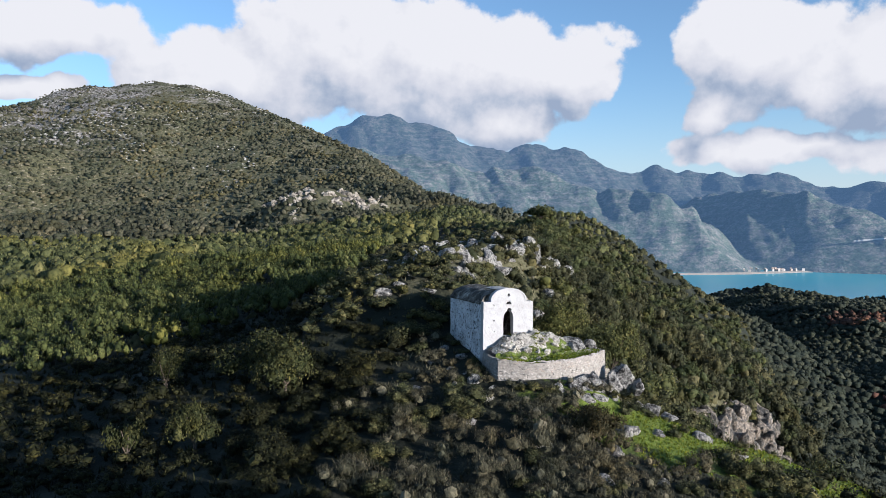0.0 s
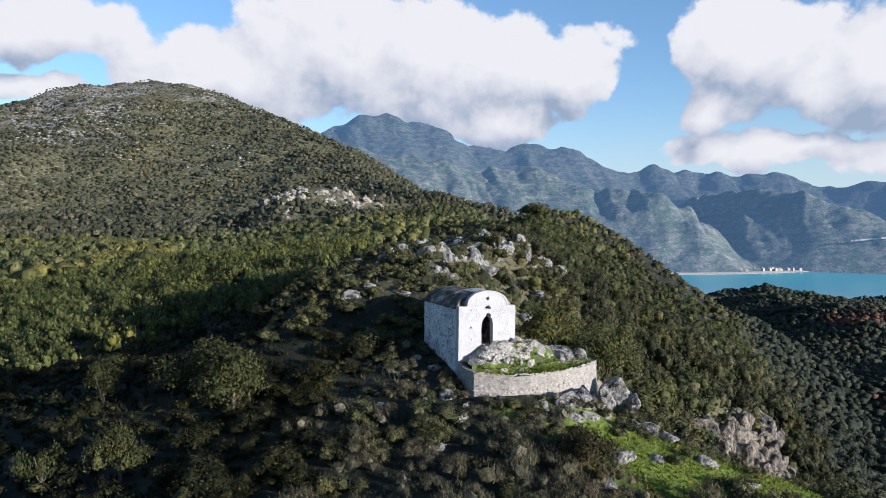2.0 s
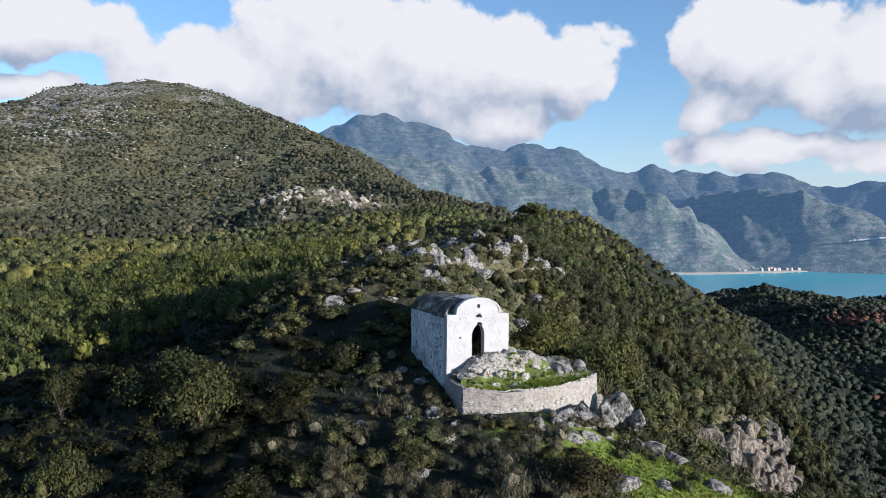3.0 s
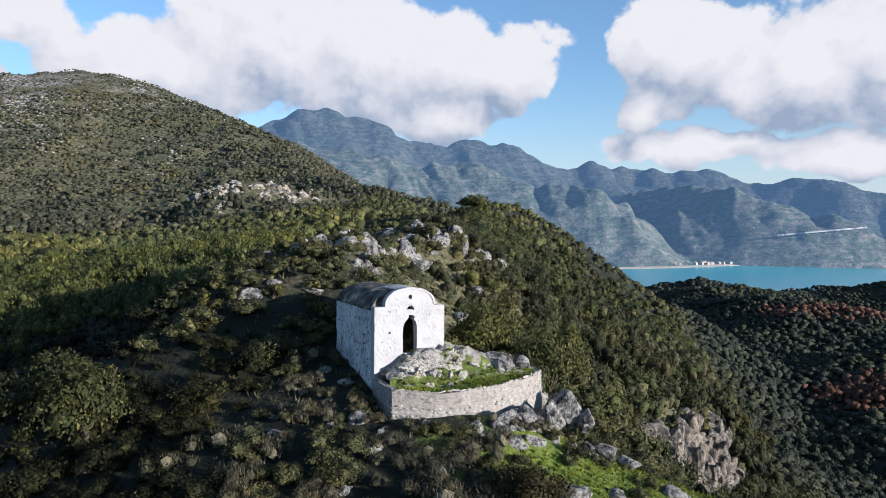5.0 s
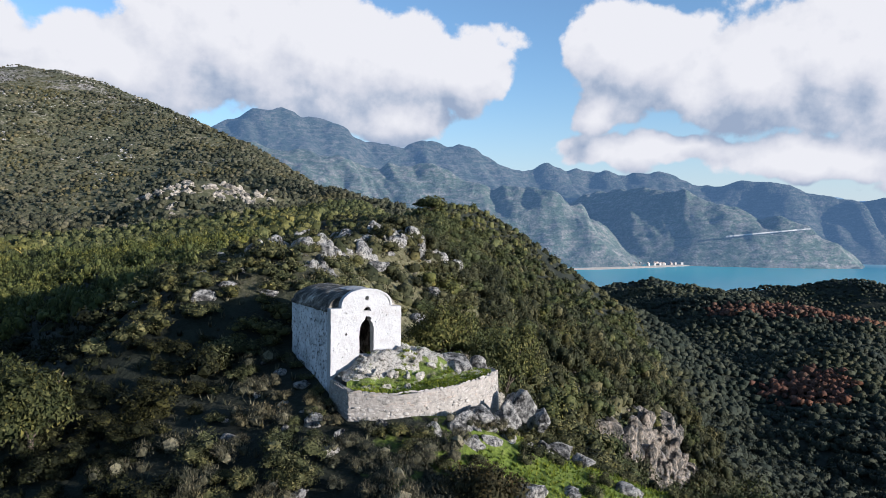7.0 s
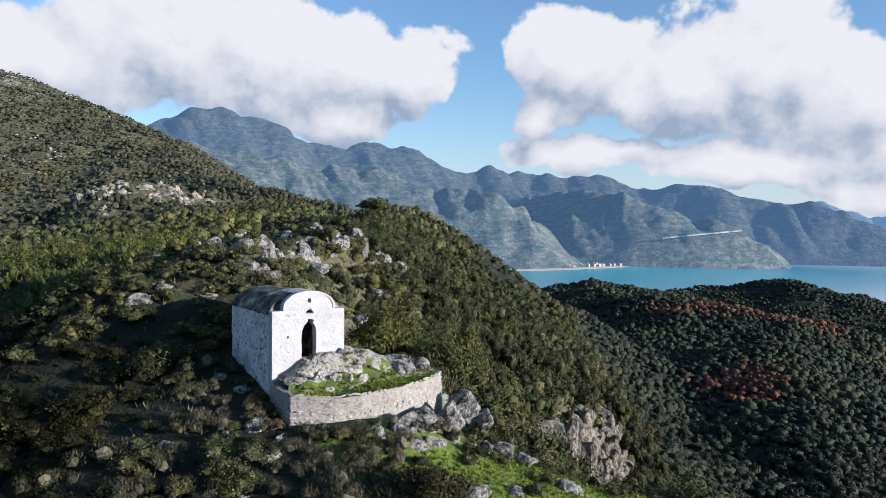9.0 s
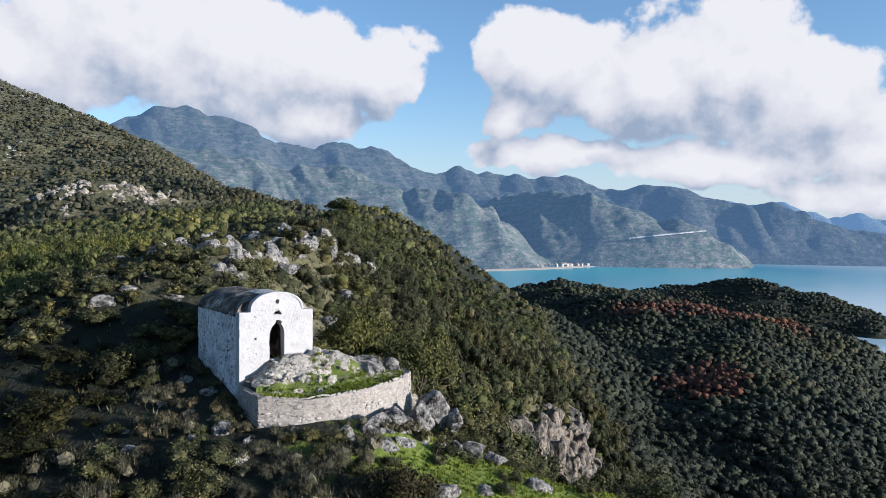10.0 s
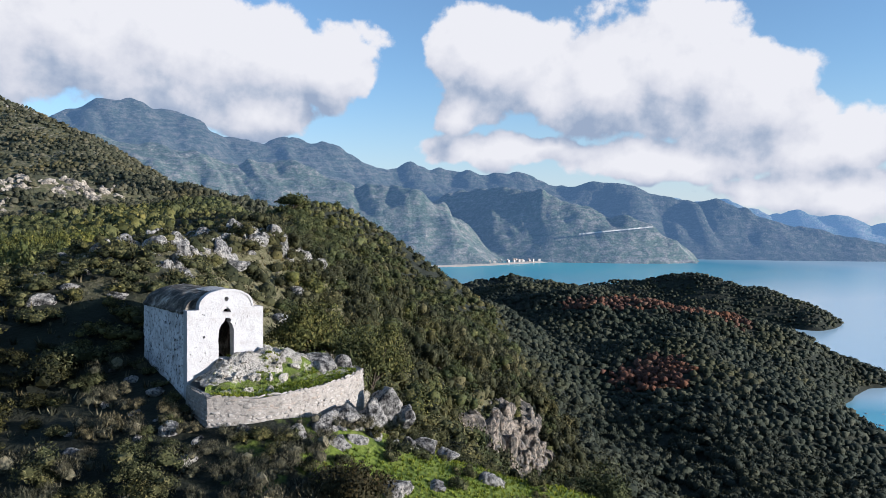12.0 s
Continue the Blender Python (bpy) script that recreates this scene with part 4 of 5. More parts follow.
door = [(1.66, 1.12), (2.50, 1.12), (2.51, 2.0), (2.49, 2.62), (2.42, 2.86), (2.30, 2.98), (2.36, 3.10), (2.24, 3.20), (2.05, 3.22), (1.98, 3.05), (1.82, 2.90), (1.70, 2.70), (1.66, 2.45)]
rng0 = random.Random(5)
pits = [disc(rng0.uniform(0.1, W - 0.1), rng0.uniform(0.9, 3.6), rng0.uniform(0.02, 0.045), rng0.uniform(0.02, 0.05), -0.2, 0.06, k, 6, 0.3) for k in range(22)]
lunette = [(2.02 + 0.30 * math.cos(math.pi * k / 12), 3.50 + 0.32 * math.sin(math.pi * k / 12)) for k in range(13)]
eye = [(2.14 + 0.20 * math.cos(math.pi * k / 10), 3.52 + 0.20 * math.sin(math.pi * k / 10)) for k in range(11)]
front = carved("front_wall", prism(arch_outline(), 0.0, 0.5),
               [prism(door, -0.3, 0.9), disc(2.10, 4.22, 0.115, 0.125, -0.3, 0.9), prism(lunette, -0.3, 0.07), prism(eye, -0.3, 0.9),
                disc(0.86, 2.30, 0.075, 0.075, -0.2, 0.3, 3, 7, 0.2), disc(0.93, 2.78, 0.03, 0.03, -0.2, 0.2, 3, 6)] + pits, m_white, chapel, 0.025)

# moulding that follows the gable's arch
bm = bmesh.new()
prev = None
r_out = (W - 1.24) / 2
for k in range(0, 33):
    a = math.pi * k / 32
    ring = []
    for dr, dy in ((0.0, -0.05), (0.0, 0.16), (-0.10, 0.16), (-0.10, -0.05)):
        x = W / 2 + (r_out + 0.03 + dr) * math.cos(a)
        z = SHOULDER + 0.05 + (APEX - SHOULDER + dr) * math.sin(a) ** 0.85
        ring.append(bm.verts.new((x, dy, z)))
    if prev:
        for q in range(4):
            bm.faces.new((prev[q], prev[(q + 1) % 4], ring[(q + 1) % 4], ring[q]))
    else:
        bm.faces.new(ring[::-1])
    prev = ring
bm.faces.new(prev)
bmesh.ops.recalc_face_normals(bm, faces=bm.faces)
for v in bm.verts:
    v.co += Vector((noise.noise(v.co * 4), 0, noise.noise(v.co * 4 + Vector((5, 5, 5))))) * 0.02
part("arch_moulding", bm, m_white, chapel)

rng0 = random.Random(8)
side_pits = []
for k in range(70):
    y, z = rng0.uniform(0.7, L - 0.2), rng0.uniform(0.2, 3.4)
    s = rng0.choice((0.03, 0.045, 0.06, 0.09))
    c = disc(y, z, s, s * rng0.uniform(0.7, 1.8), -0.2, 0.10, k, 6, 0.35)
    bmesh.ops.rotate(c, verts=c.verts, matrix=Matrix.Rotation(radians(90), 3, "Z"))
    bmesh.ops.scale(c, verts=c.verts, vec=(-1, 1, 1))
    bmesh.ops.recalc_face_normals(c, faces=c.faces)
    side_pits.append(c)
carved("side_wall", prism([(0, -1.2), (0.5, -1.2), (0.5, 3.55), (0, 3.55)], 0.503, L), side_pits, m_side, chapel, 0.05, 0.2,
       "pitted flaking lime plaster over rubble")
# Far side and back walls use the dark roof colour as interior shade.
carved("side_wall", prism([(W - 0.5, -1.2), (W, -1.2), (W, 3.55), (W - 0.5, 3.55)], 0.503, L), [], m_roof, chapel, 0.05, 0.3)
back = [(0.503, -1.2), (W - 0.503, -1.2), (W - 0.503, 3.55)] + [(W / 2 + (W / 2 - 0.45) * math.cos(math.pi * k / 12), 3.56 + 0.74 * math.sin(math.pi * k / 12)) for k in range(1, 12)] + [(0.503, 3.55)]
carved("back_wall", prism(back, L - 0.5, L - 0.004), [], m_roof, chapel, 0.03, 0.4, "lime plaster coloured dark as interior shade")
vault = [(-0.06, 3.50), (-0.06, 3.62)]
for k in range(1, 24):
    a = math.pi * (1 - k / 24)
    vault.append((W / 2 + (W / 2 - 0.10) * math.cos(a), 3.60 + 0.98 * math.sin(a) ** 0.9))
vault += [(W + 0.06, 3.62), (W + 0.06, 3.50)]
for k in range(1, 16):
    a = math.pi * k / 16
    vault.append((W / 2 + (W / 2 - 0.55) * math.cos(a), 3.56 + 0.62 * math.sin(a)))
roof = carved("roof", prism(vault, 0.503, L + 0.05), [], m_roof, chapel, 0.05, 0.22, "dark lichened barrel vault of crumbling mortar")
bm = bmesh.new()
bmesh.ops.create_cube(bm, size=1.0)
bmesh.ops.scale(bm, vec=(1.5, 2.6, 0.10), verts=bm.verts)
bmesh.ops.subdivide_edges(bm, edges=bm.edges, cuts=6, use_grid_fill=True)
for v in bm.verts:
    v.co.z += -0.16 * v.co.x ** 2 + 0.05 * noise.noise(v.co * 2)
    v.co.x += 0.10 * noise.noise(v.co * 2 + Vector((3, 0, 0)))
bmesh.ops.translate(bm, vec=(W / 2 + 0.35, 1.9, 4.60), verts=bm.verts)
part("roof_patch", bm, m_patch, chapel, "pale cement patch along the crown")

# ---------------------------------------------------------------- the terrace
TERRACE = [(3.05, 53.0, 141.0), (3.5, 51.7, 140.98), (4.0, 50.5, 140.95), (5.2, 50.35, 140.9), (6.3, 50.3, 140.74), (7.5, 50.5, 140.82), (9.4, 51.2, 140.95), (11.3, 52.5, 141.05), (12.1, 53.4, 141.15), (12.5, 54.6, 141.05), (12.3, 56.2, 140.9)]


def along(line, s):
    """The place and the level heading at the length s of a line."""
    for (x0, y0, z0), (x1, y1, z1) in zip(line, line[1:]):
        d = math.hypot(x1 - x0, y1 - y0)
        if s <= d:
            k = s / d
            return Vector((x0 + k * (x1 - x0), y0 + k * (y1 - y0), z0 + k * (z1 - z0))), math.atan2(y1 - y0, x1 - x0)
        s -= d
    return Vector(line[-1]), math.atan2(y1 - y0, x1 - x0)


WALL_LENGTH = sum(math.hypot(b_[0] - a[0], b_[1] - a[1]) for a, b_ in zip(TERRACE, TERRACE[1:]))
retaining = new("retaining_wall")
tagged(retaining, "dry stone retaining wall of pale rubble below the chapel", "stone wall")
bm = bmesh.new()
prev = None
for k in range(61):
    p, h = along(TERRACE, WALL_LENGTH * k / 60)
    nrm = Vector((math.sin(h), -math.cos(h), 0))
    ring = [bm.verts.new(p + nrm * o + Vector((0, 0, dz))) for o, dz in ((0.125, -2.4), (0.003, -0.06), (-0.40, -0.10), (-0.5, -2.4))]
    if prev:
        for q in range(4):
            bm.faces.new((prev[q], prev[(q + 1) % 4], ring[(q + 1) % 4], ring[q]))
    prev = ring
bmesh.ops.recalc_face_normals(bm, faces=bm.faces)
part("rubble_core", bm, m_mortar, retaining)

# earth and turf held by the wall, rising to the chapel's front
wl = [along(TERRACE, WALL_LENGTH * k / 80) for k in range(81)]
wx, wy, wz, heading = (np.array(q) for q in ([p.x for p, h in wl], [p.y for p, h in wl], [p.z for p, h in wl], [h for p, h in wl]))


def terrace_height(x, y):
    """The terrace: level turf inside the wall, then a rocky mound that climbs to the door's sill."""
    near = ((x[..., None] - wx) ** 2 + (y[..., None] - wy) ** 2).argmin(-1)
    u, v = (x - 3.08) * CA + (y - 53.26) * SA, -(x - 3.08) * SA + (y - 53.26) * CA
    sill = 141.0 + np.interp(u, [-0.5, 0.0, 0.9, 1.6, 2.5, 4.2, 5.5, 7.0, 8.5], [-0.15, 0.0, 0.45, 1.0, 1.12, 1.36, 1.2, 0.55, -0.1])
    k = np.clip((v + 2.7) / 2.4, 0, 1)
    k = k * k * (3 - 2 * k)
    low = wz[near] - 0.10
    z = low + k * (np.maximum(sill, low) - low) + (0.10 + 0.22 * k) * fbm(x, y, 1.1, 3, 41)
    # beyond the end of the wall it falls away with the slope
    past = np.clip((x - 11.4) / 1.6, 0, 1) * np.clip((y - 55.6) / 1.2, 0, 1)
    return z - 2.6 * past - 1.6 * np.clip((v - 3.5) / 4, 0, 1) * (u > 4)


TX, TY = np.meshgrid(np.arange(2.6, 13.6, 0.22), np.arange(50.0, 60.6, 0.22))
near = ((TX[..., None] - wx) ** 2 + (TY[..., None] - wy) ** 2).argmin(-1)
tu, tv = (TX - 3.08) * CA + (TY - 53.26) * SA, -(TX - 3.08) * SA + (TY - 53.26) * CA
TZ = terrace_height(TX, TY)
inside = -((TX - wx[near]) * np.sin(heading[near]) - (TY - wy[near]) * np.cos(heading[near])) > 0.22
inside |= TY > 56.3
inside &= (TY < 60.4) & ~((tu > 0.2) & (tu < W - 0.2) & (tv > 0.25)) & (tu > 0.02)
index = -np.ones(TX.shape, int)
index[inside] = np.arange(inside.sum())
quads = []
for a in range(TX.shape[0] - 1):
    for c in range(TX.shape[1] - 1):
        q = (index[a, c], index[a, c + 1], index[a + 1, c + 1], index[a + 1, c])
        if min(q) >= 0:
            quads.append(q)
quads = np.array(quads)
TZ = TZ + np.where(tv > -2.4, 0.30 * (hashed(np.floor((TX + 0.3 * np.sin(TY * 3)) / 0.62), np.floor((TY + 0.3 * np.sin(TX * 2.6)) / 0.5), 8) - 0.5) + 0.16 * (hashed(np.floor(TX / 0.27), np.floor(TY / 0.3), 9) - 0.5), 0)
corners = np.stack([TX[inside], TY[inside], TZ[inside]], 1)
stony = tv[inside][quads].mean(1) + 0.9 * value_noise(TX[inside], TY[inside], 1.3, 47)[quads].mean(1) > -1.9 + 0.9 * (tu[inside][quads].mean(1) > 4.6)
mound = mesh_object("outcrop", corners, quads[stony], m_pale_rock)
tagged(mound, "pale broken limestone rising to the chapel's sill", "rock", kind="structure")
terrace = mesh_object("terrace_earth", corners, quads[~stony], m_turf, smooth=True)
tagged(terrace, "small terrace of earth and bright turf before the door", "terrace", kind="structure")

# ---------------------------------------------------------------- boulders and crags
def crag_shape(seed, sub=3, blocks=13, high=1.0):
    """A broad outcrop: several cleft blocks grown together, the tallest in the middle."""
    rng = np.random.default_rng(seed)
    vs, fs, n = [], [], 0
    for k in range(blocks):
        v, f = block_shape(rng, sub if k < 4 else sub - 1, seed + 31 * k)
        a, far = rng.uniform(0, 2 * np.pi), (0.15 if k < 2 else rng.uniform(0.25, 0.85))
        size = rng.uniform(0.20, 0.46) * (1.15 - 0.5 * far)
        v = v * np.array([size, size * rng.uniform(0.7, 1.1), size * rng.uniform(0.7, 1.25) * high])
        lean = rng.uniform(-0.35, 0.35, 2)
        v[:, 0] += lean[0] * v[:, 2]
        v[:, 1] += lean[1] * v[:, 2]
        vs.append(v + np.array([far * np.cos(a), 0.75 * far * np.sin(a), rng.uniform(0.15, 0.42) - 0.35 * far]))
        fs.append(f + n)
        n += len(v)
    return np.concatenate(vs), np.concatenate(fs)


def fused(shape, cell):
    """The blocks of an outcrop grown into one skin."""
    me = bpy.data.meshes.new("outcrop")
    me.from_pydata(shape[0].tolist(), [], shape[1].tolist())
    ob = new("outcrop", me)
    mod = ob.modifiers.new("skin", "REMESH")
    mod.mode, mod.voxel_size = "VOXEL", cell
    bpy.context.view_layer.update()
    done = bpy.data.meshes.new_from_object(ob.evaluated_get(bpy.context.evaluated_depsgraph_get()))
    v = np.array([q.co[:] for q in done.vertices])
    f = np.array([q.vertices[:] for q in done.polygons])
    bpy.data.objects.remove(ob)
    bpy.data.meshes.remove(me)
    bpy.data.meshes.remove(done)
    return v + 0.035 * np.stack([wobble(v, 0.16, 3), wobble(v, 0.16, 5), wobble(v, 0.16, 8)], 1), f


def stone_mesh(shape, material, smooth=True):
    me = bpy.data.meshes.new("boulder")
    me.from_pydata(shape[0].tolist(), [], shape[1].tolist())
    me.polygons.foreach_set("use_smooth", np.full(len(me.polygons), smooth))
    me.update()
    me.materials.append(material)
    return me


ROCKS = [rock_shape(100 + k, 4) for k in range(8)]
CRAGS = [fused(crag_shape(150 + k), 0.08) for k in range(8)]
ROCK_MESHES = [stone_mesh(q, m_rock) for q in ROCKS] + [stone_mesh(q, m_rock, False) for q in CRAGS]
SMALL_MESHES = [stone_mesh(rock_shape(110 + k, 3), m_rock) for k in range(8)]
PALE_CRAGS = [stone_mesh(q, m_pale_rock, False) for q in CRAGS[:4]]
PALE_MESHES = [stone_mesh(q, m_pale_rock) for q in ROCKS]
CLIFF_MESHES = [stone_mesh(fused(crag_shape(170 + k, 3, 16, 1.4), 0.075), m_cliff, False) for k in range(6)]
FAR_CRAG_MESHES = [stone_mesh(fused(crag_shape(180 + k, 2, 9), 0.13), m_buff, False) for k in range(5)]
rng0 = random.Random(77)


def boulder(x, y, width, tall, group, label, base=None, sink=0.3, crag=False):
    ob = new("crag" if crag else "boulder", rng0.choice(ROCK_MESHES[8:] if crag else SMALL_MESHES))
    z = float(land(np.array([x]), np.array([y]))[0]) if base is None else base
    s = width / 2
    ob.matrix_world = pose(x, y, z - sink * s, rng0.uniform(-14, 14), rng0.uniform(-14, 14), rng0.uniform(0, 360)) @ Matrix.Diagonal((s, s * rng0.uniform(0.75, 1.05), s * tall, 1))
    return tagged(ob, label, "rock", group)


KNOLL_ROCKS = [(-2.3, 80.7, 4.0, 1.1), (-0.6, 89.8, 4.2, 1.2), (0.8, 76.9, 3.4, 1.4), (1.4, 70.9, 2.2, 1.3), (-4.8, 71.3, 2.1, 1.4), (-3.6, 72.5, 1.9, 1.5), (-2.2, 73.6, 2.7, 1.3), (-6.2, 68.1, 1.7, 0.9),
               (-1.2, 64.7, 1.5, 0.8), (-6.3, 76.1, 2.0, 1.2), (1.4, 98.9, 4.0, 1.3), (9.5, 106.7, 4.6, 1.3), (13.6, 109.4, 5.0, 1.4), (6.1, 94.9, 3.6, 1.2), (16.0, 114.1, 4.0, 1.1), (4.4, 104.9, 3.6, 1.2),
               (-9.6, 68.4, 1.4, 0.9), (2.2, 73.6, 2.6, 1.5), (-0.8, 67.4, 1.3, 0.9), (13.5, 76.1, 2.4, 1.0), (19.5, 93.3, 2.6, 1.0), (0.3, 83.5, 3.2, 1.3), (1.9, 80.0, 2.8, 1.4),
               (2.6, 72.0, 2.4, 1.0), (1.2, 78.6, 3.0, 1.1), (0.2, 76.6, 2.6, 1.0), (3.2, 69.8, 2.0, 0.9), (-3.2, 76.4, 2.8, 1.0), (-4.6, 74.2, 2.2, 1.1), (-6.4, 71.8, 2.2, 1.0), (-8.2, 69.6, 1.8, 1.0), (-3.8, 69.4, 1.8, 0.9), (-7.4, 66.8, 1.6, 0.9),
               (8.0, 107.0, 3.4, 1.1), (11.0, 111.0, 3.8, 1.1), (15.5, 113.0, 4.2, 1.2), (18.2, 112.0, 4.2, 1.2), (19.6, 108.0, 3.2, 1.1), (6.0, 100.5, 3.0, 1.0), (13.0, 103.5, 3.0, 1.0), (16.4, 105.5, 3.2, 1.1), (-1.0, 83.0, 2.6, 1.0), (3.4, 86.5, 2.6, 1.0)]
for x, y, w, tall in KNOLL_ROCKS:
    boulder(x, y, w * (1.45 if y > 90 else 1.35), tall * 0.8, "rocks on the knoll", "pale grey limestone crag on the scrubby knoll", crag=True)
for k in range(70):
    y = rng0.uniform(64, 124)
    x = rng0.gauss(-1 if y < 92 else 9, 6.0)
    w = rng0.choice((0.8, 1.1, 1.5, 2.2, 2.9))
    boulder(x, y, w, rng0.uniform(0.7, 1.4), "rocks on the knoll", "weathered limestone block among the shrubs", crag=rng0.random() > 0.4)
FRONT_ROCKS = [(13.3, 52.8, 2.3, 1.4, 139.0), (14.4, 52.3, 1.5, 1.0, 138.6), (12.6, 51.5, 1.5, 1.5, 138.7), (9.5, 50.0, 1.7, 1.1, 139.0), (10.7, 50.8, 1.6, 1.1, 139.2), (8.1, 49.5, 1.4, 1.0, 138.8), (9.9, 49.2, 2.1, 1.05, 138.2), (11.0, 49.6, 1.2, 1.0, 138.3), (11.2, 51.0, 1.5, 1.1, 138.9), (12.0, 50.4, 1.3, 1.0, 138.1),
               (5.7, 49.5, 1.5, 0.95, 138.9), (8.2, 49.4, 1.1, 0.9, 138.5), (15.3, 51.7, 1.4, 0.8, 137.2), (8.9, 50.1, 1.3, 1.0, 138.9), (10.2, 50.5, 1.3, 1.0, 138.9), (13.2, 50.6, 1.0, 0.8, 137.6), (16.4, 51.0, 1.3, 0.6, 136.8), (12.1, 52.1, 1.2, 1.0, 138.9),
               (6.9, 49.7, 0.8, 0.8, 138.9), (3.6, 49.6, 0.9, 0.8, 139.0), (9.0, 48.6, 0.9, 0.7, 138.2), (14.2, 51.0, 0.9, 0.8, 137.6)]
for k, (x, y, w, tall, z) in enumerate(FRONT_ROCKS):
    ob = boulder(x, y, w * 1.05, tall * 0.85, "boulders below the wall", "large grey and white boulder at the foot of the wall", z, 0.2)
    ob.data = ROCK_MESHES[k % 8]
boulder(10.4, 55.3, 2.5, 1.0, "outcrop before the door", "round dark grey boulder on the terrace", 140.85, 0.2).data = ROCK_MESHES[1]
boulder(11.6, 55.5, 1.2, 1.1, "outcrop before the door", "small grey boulder on the terrace", 140.8, 0.2)
# along the chapel's front and out from it, width, height
DOOR_ROCKS = [(1.3, -0.9, 1.6, 0.7), (2.0, -1.4, 1.4, 0.8), (2.9, -1.6, 1.5, 0.75), (3.6, -1.8, 1.2, 0.8), (3.0, -0.5, 1.2, 0.4), (4.4, -1.2, 1.3, 0.6), (1.7, -2.3, 2.0, 0.3), (4.9, -0.1, 1.5, 0.55), (5.6, 0.9, 1.7, 0.5),
              (4.2, -2.2, 1.0, 0.8), (2.3, -2.2, 0.8, 0.6), (6.0, -0.6, 1.2, 0.6), (5.2, -1.5, 0.9, 0.6), (5.0, 1.9, 1.4, 0.5), (6.6, 0.6, 1.3, 0.7), (3.3, -2.5, 0.7, 0.5), (2.6, -0.9, 0.7, 0.6), (1.7, -0.3, 0.9, 0.4)]
for k, (du, dv, w, tall) in enumerate(DOOR_ROCKS):
    w = 0.78 * w
    x, y = 3.08 + du * CA - dv * SA, 53.26 + du * SA + dv * CA
    ob = boulder(x, y, w, tall * 1.1, "outcrop before the door", "pale broken limestone outcrop before the chapel door", float(terrace_height(np.array([x]), np.array([y]))[0]), 0.28)
    ob.data = PALE_CRAGS[k % 4] if w > 0.9 else PALE_MESHES[(k * 3) % 8]
SHADE_ROCKS = [(1.6, 54.6, 1.1, 0.9), (0.6, 53.2, 1.4, 0.8), (1.9, 52.0, 1.2, 0.9), (0.2, 56.6, 1.0, 0.9), (-0.9, 54.6, 1.3, 0.8), (2.4, 50.6, 1.1, 0.8), (-0.6, 58.4, 1.5, 0.9), (-2.2, 52.4, 1.2, 0.7), (0.9, 50.4, 0.9, 0.8), (-1.6, 50.2, 1.0, 0.8)]
for x, y, w, tall in SHADE_ROCKS:
    boulder(x, y, w, tall, "rocks in the chapel's shade", "grey limestone rock in the shade beside the chapel", crag=w > 1.1)
BANK_ROCKS = [(14.0, 46.2, 1.3, 0.5), (18.1, 45.6, 1.5, 0.4), (10.4, 42.6, 1.4, 0.7), (11.9, 45.4, 1.7, 0.8), (17.6, 48.2, 1.7, 0.5), (19.4, 46.8, 1.6, 0.5), (21.4, 45.4, 1.8, 0.5), (3.1, 47.9, 0.9, 0.8), (1.9, 44.9, 0.9, 0.8), (6.1, 43.8, 1.2, 0.8), (6.2, 42.4, 1.0, 0.8), (22.6, 43.6, 1.3, 0.5), (9.0, 38.6, 1.4, 0.7), (12.4, 39.6, 1.2, 0.6), (-20.1, 65.0, 1.6, 0.6), (-24.0, 59.5, 1.2, 0.7)]
for x, y, w, tall in BANK_ROCKS:
    boulder(x, y, w, tall, "stones on the slope", "pale weathered stone lying in the grass and scrub")
for k in range(26):
    s = k / 25
    boulder(13.8 + 17.0 * s + rng0.uniform(-0.5, 0.5), 53.6 + 0.8 * math.sin(s * 5) + rng0.uniform(-0.8, 0.8), rng0.uniform(0.7, 1.9), rng0.uniform(0.35, 0.7), "rocks along the bank", "low pale limestone ledge at the brink of the bank")
def foot(x, y):
    return float(land(np.array([x]), np.array([y]))[0])


def crag_at(x, y, width, tall, group, label, meshes, k, base=None, sink=0.3):
    ob = boulder(x, y, width, tall, group, label, base, sink, crag=True)
    ob.data = meshes[k % len(meshes)]
    return ob


for k in range(34):
    s, q = -27 + 40 * k / 33 + rng0.uniform(-0.8, 0.8), rng0.uniform(-0.6, 3.0)
    x, y = 46 + 0.62 * s + 0.78 * q, 108 + 0.78 * s - 0.62 * q
    tall = rng0.uniform(0.8, 1.15)
    crag_at(x, y, rng0.uniform(4.5, 8.0), tall, "cliff below the ridge", "buff and grey limestone buttress in the cliff", CLIFF_MESHES, k, foot(x, y) + rng0.uniform(-0.5, 2.4))
for k in range(16):
    s, q = rng0.uniform(-26, 10), rng0.uniform(3, 9)
    x, y = 46 + 0.62 * s + 0.78 * q, 108 + 0.78 * s - 0.62 * q
    crag_at(x, y, rng0.uniform(1.6, 3.0), rng0.uniform(0.8, 1.3), "cliff below the ridge", "fallen limestone block at the foot of the cliff", CLIFF_MESHES, k)
for k in range(72):
    s = rng0.random()
    x, y = -134 + 84 * s + rng0.gauss(0, 4), 540 + 14 * s + rng0.gauss(0, 8)
    crag_at(x, y, rng0.uniform(8, 17), rng0.uniform(0.8, 1.3), "far crag", "pale limestone crag on the far shoulder", FAR_CRAG_MESHES, k, None, 0.4)
for k in range(34):
    s = rng0.random()
    x, y = -91 - 22 * s + rng0.gauss(0, 3.5), 462 + 80 * s + rng0.gauss(0, 5)
    crag_at(x, y, rng0.uniform(2.5, 7), rng0.uniform(0.9, 1.5), "far crag", "pale limestone crag on the far shoulder", FAR_CRAG_MESHES, k, None, 0.5)

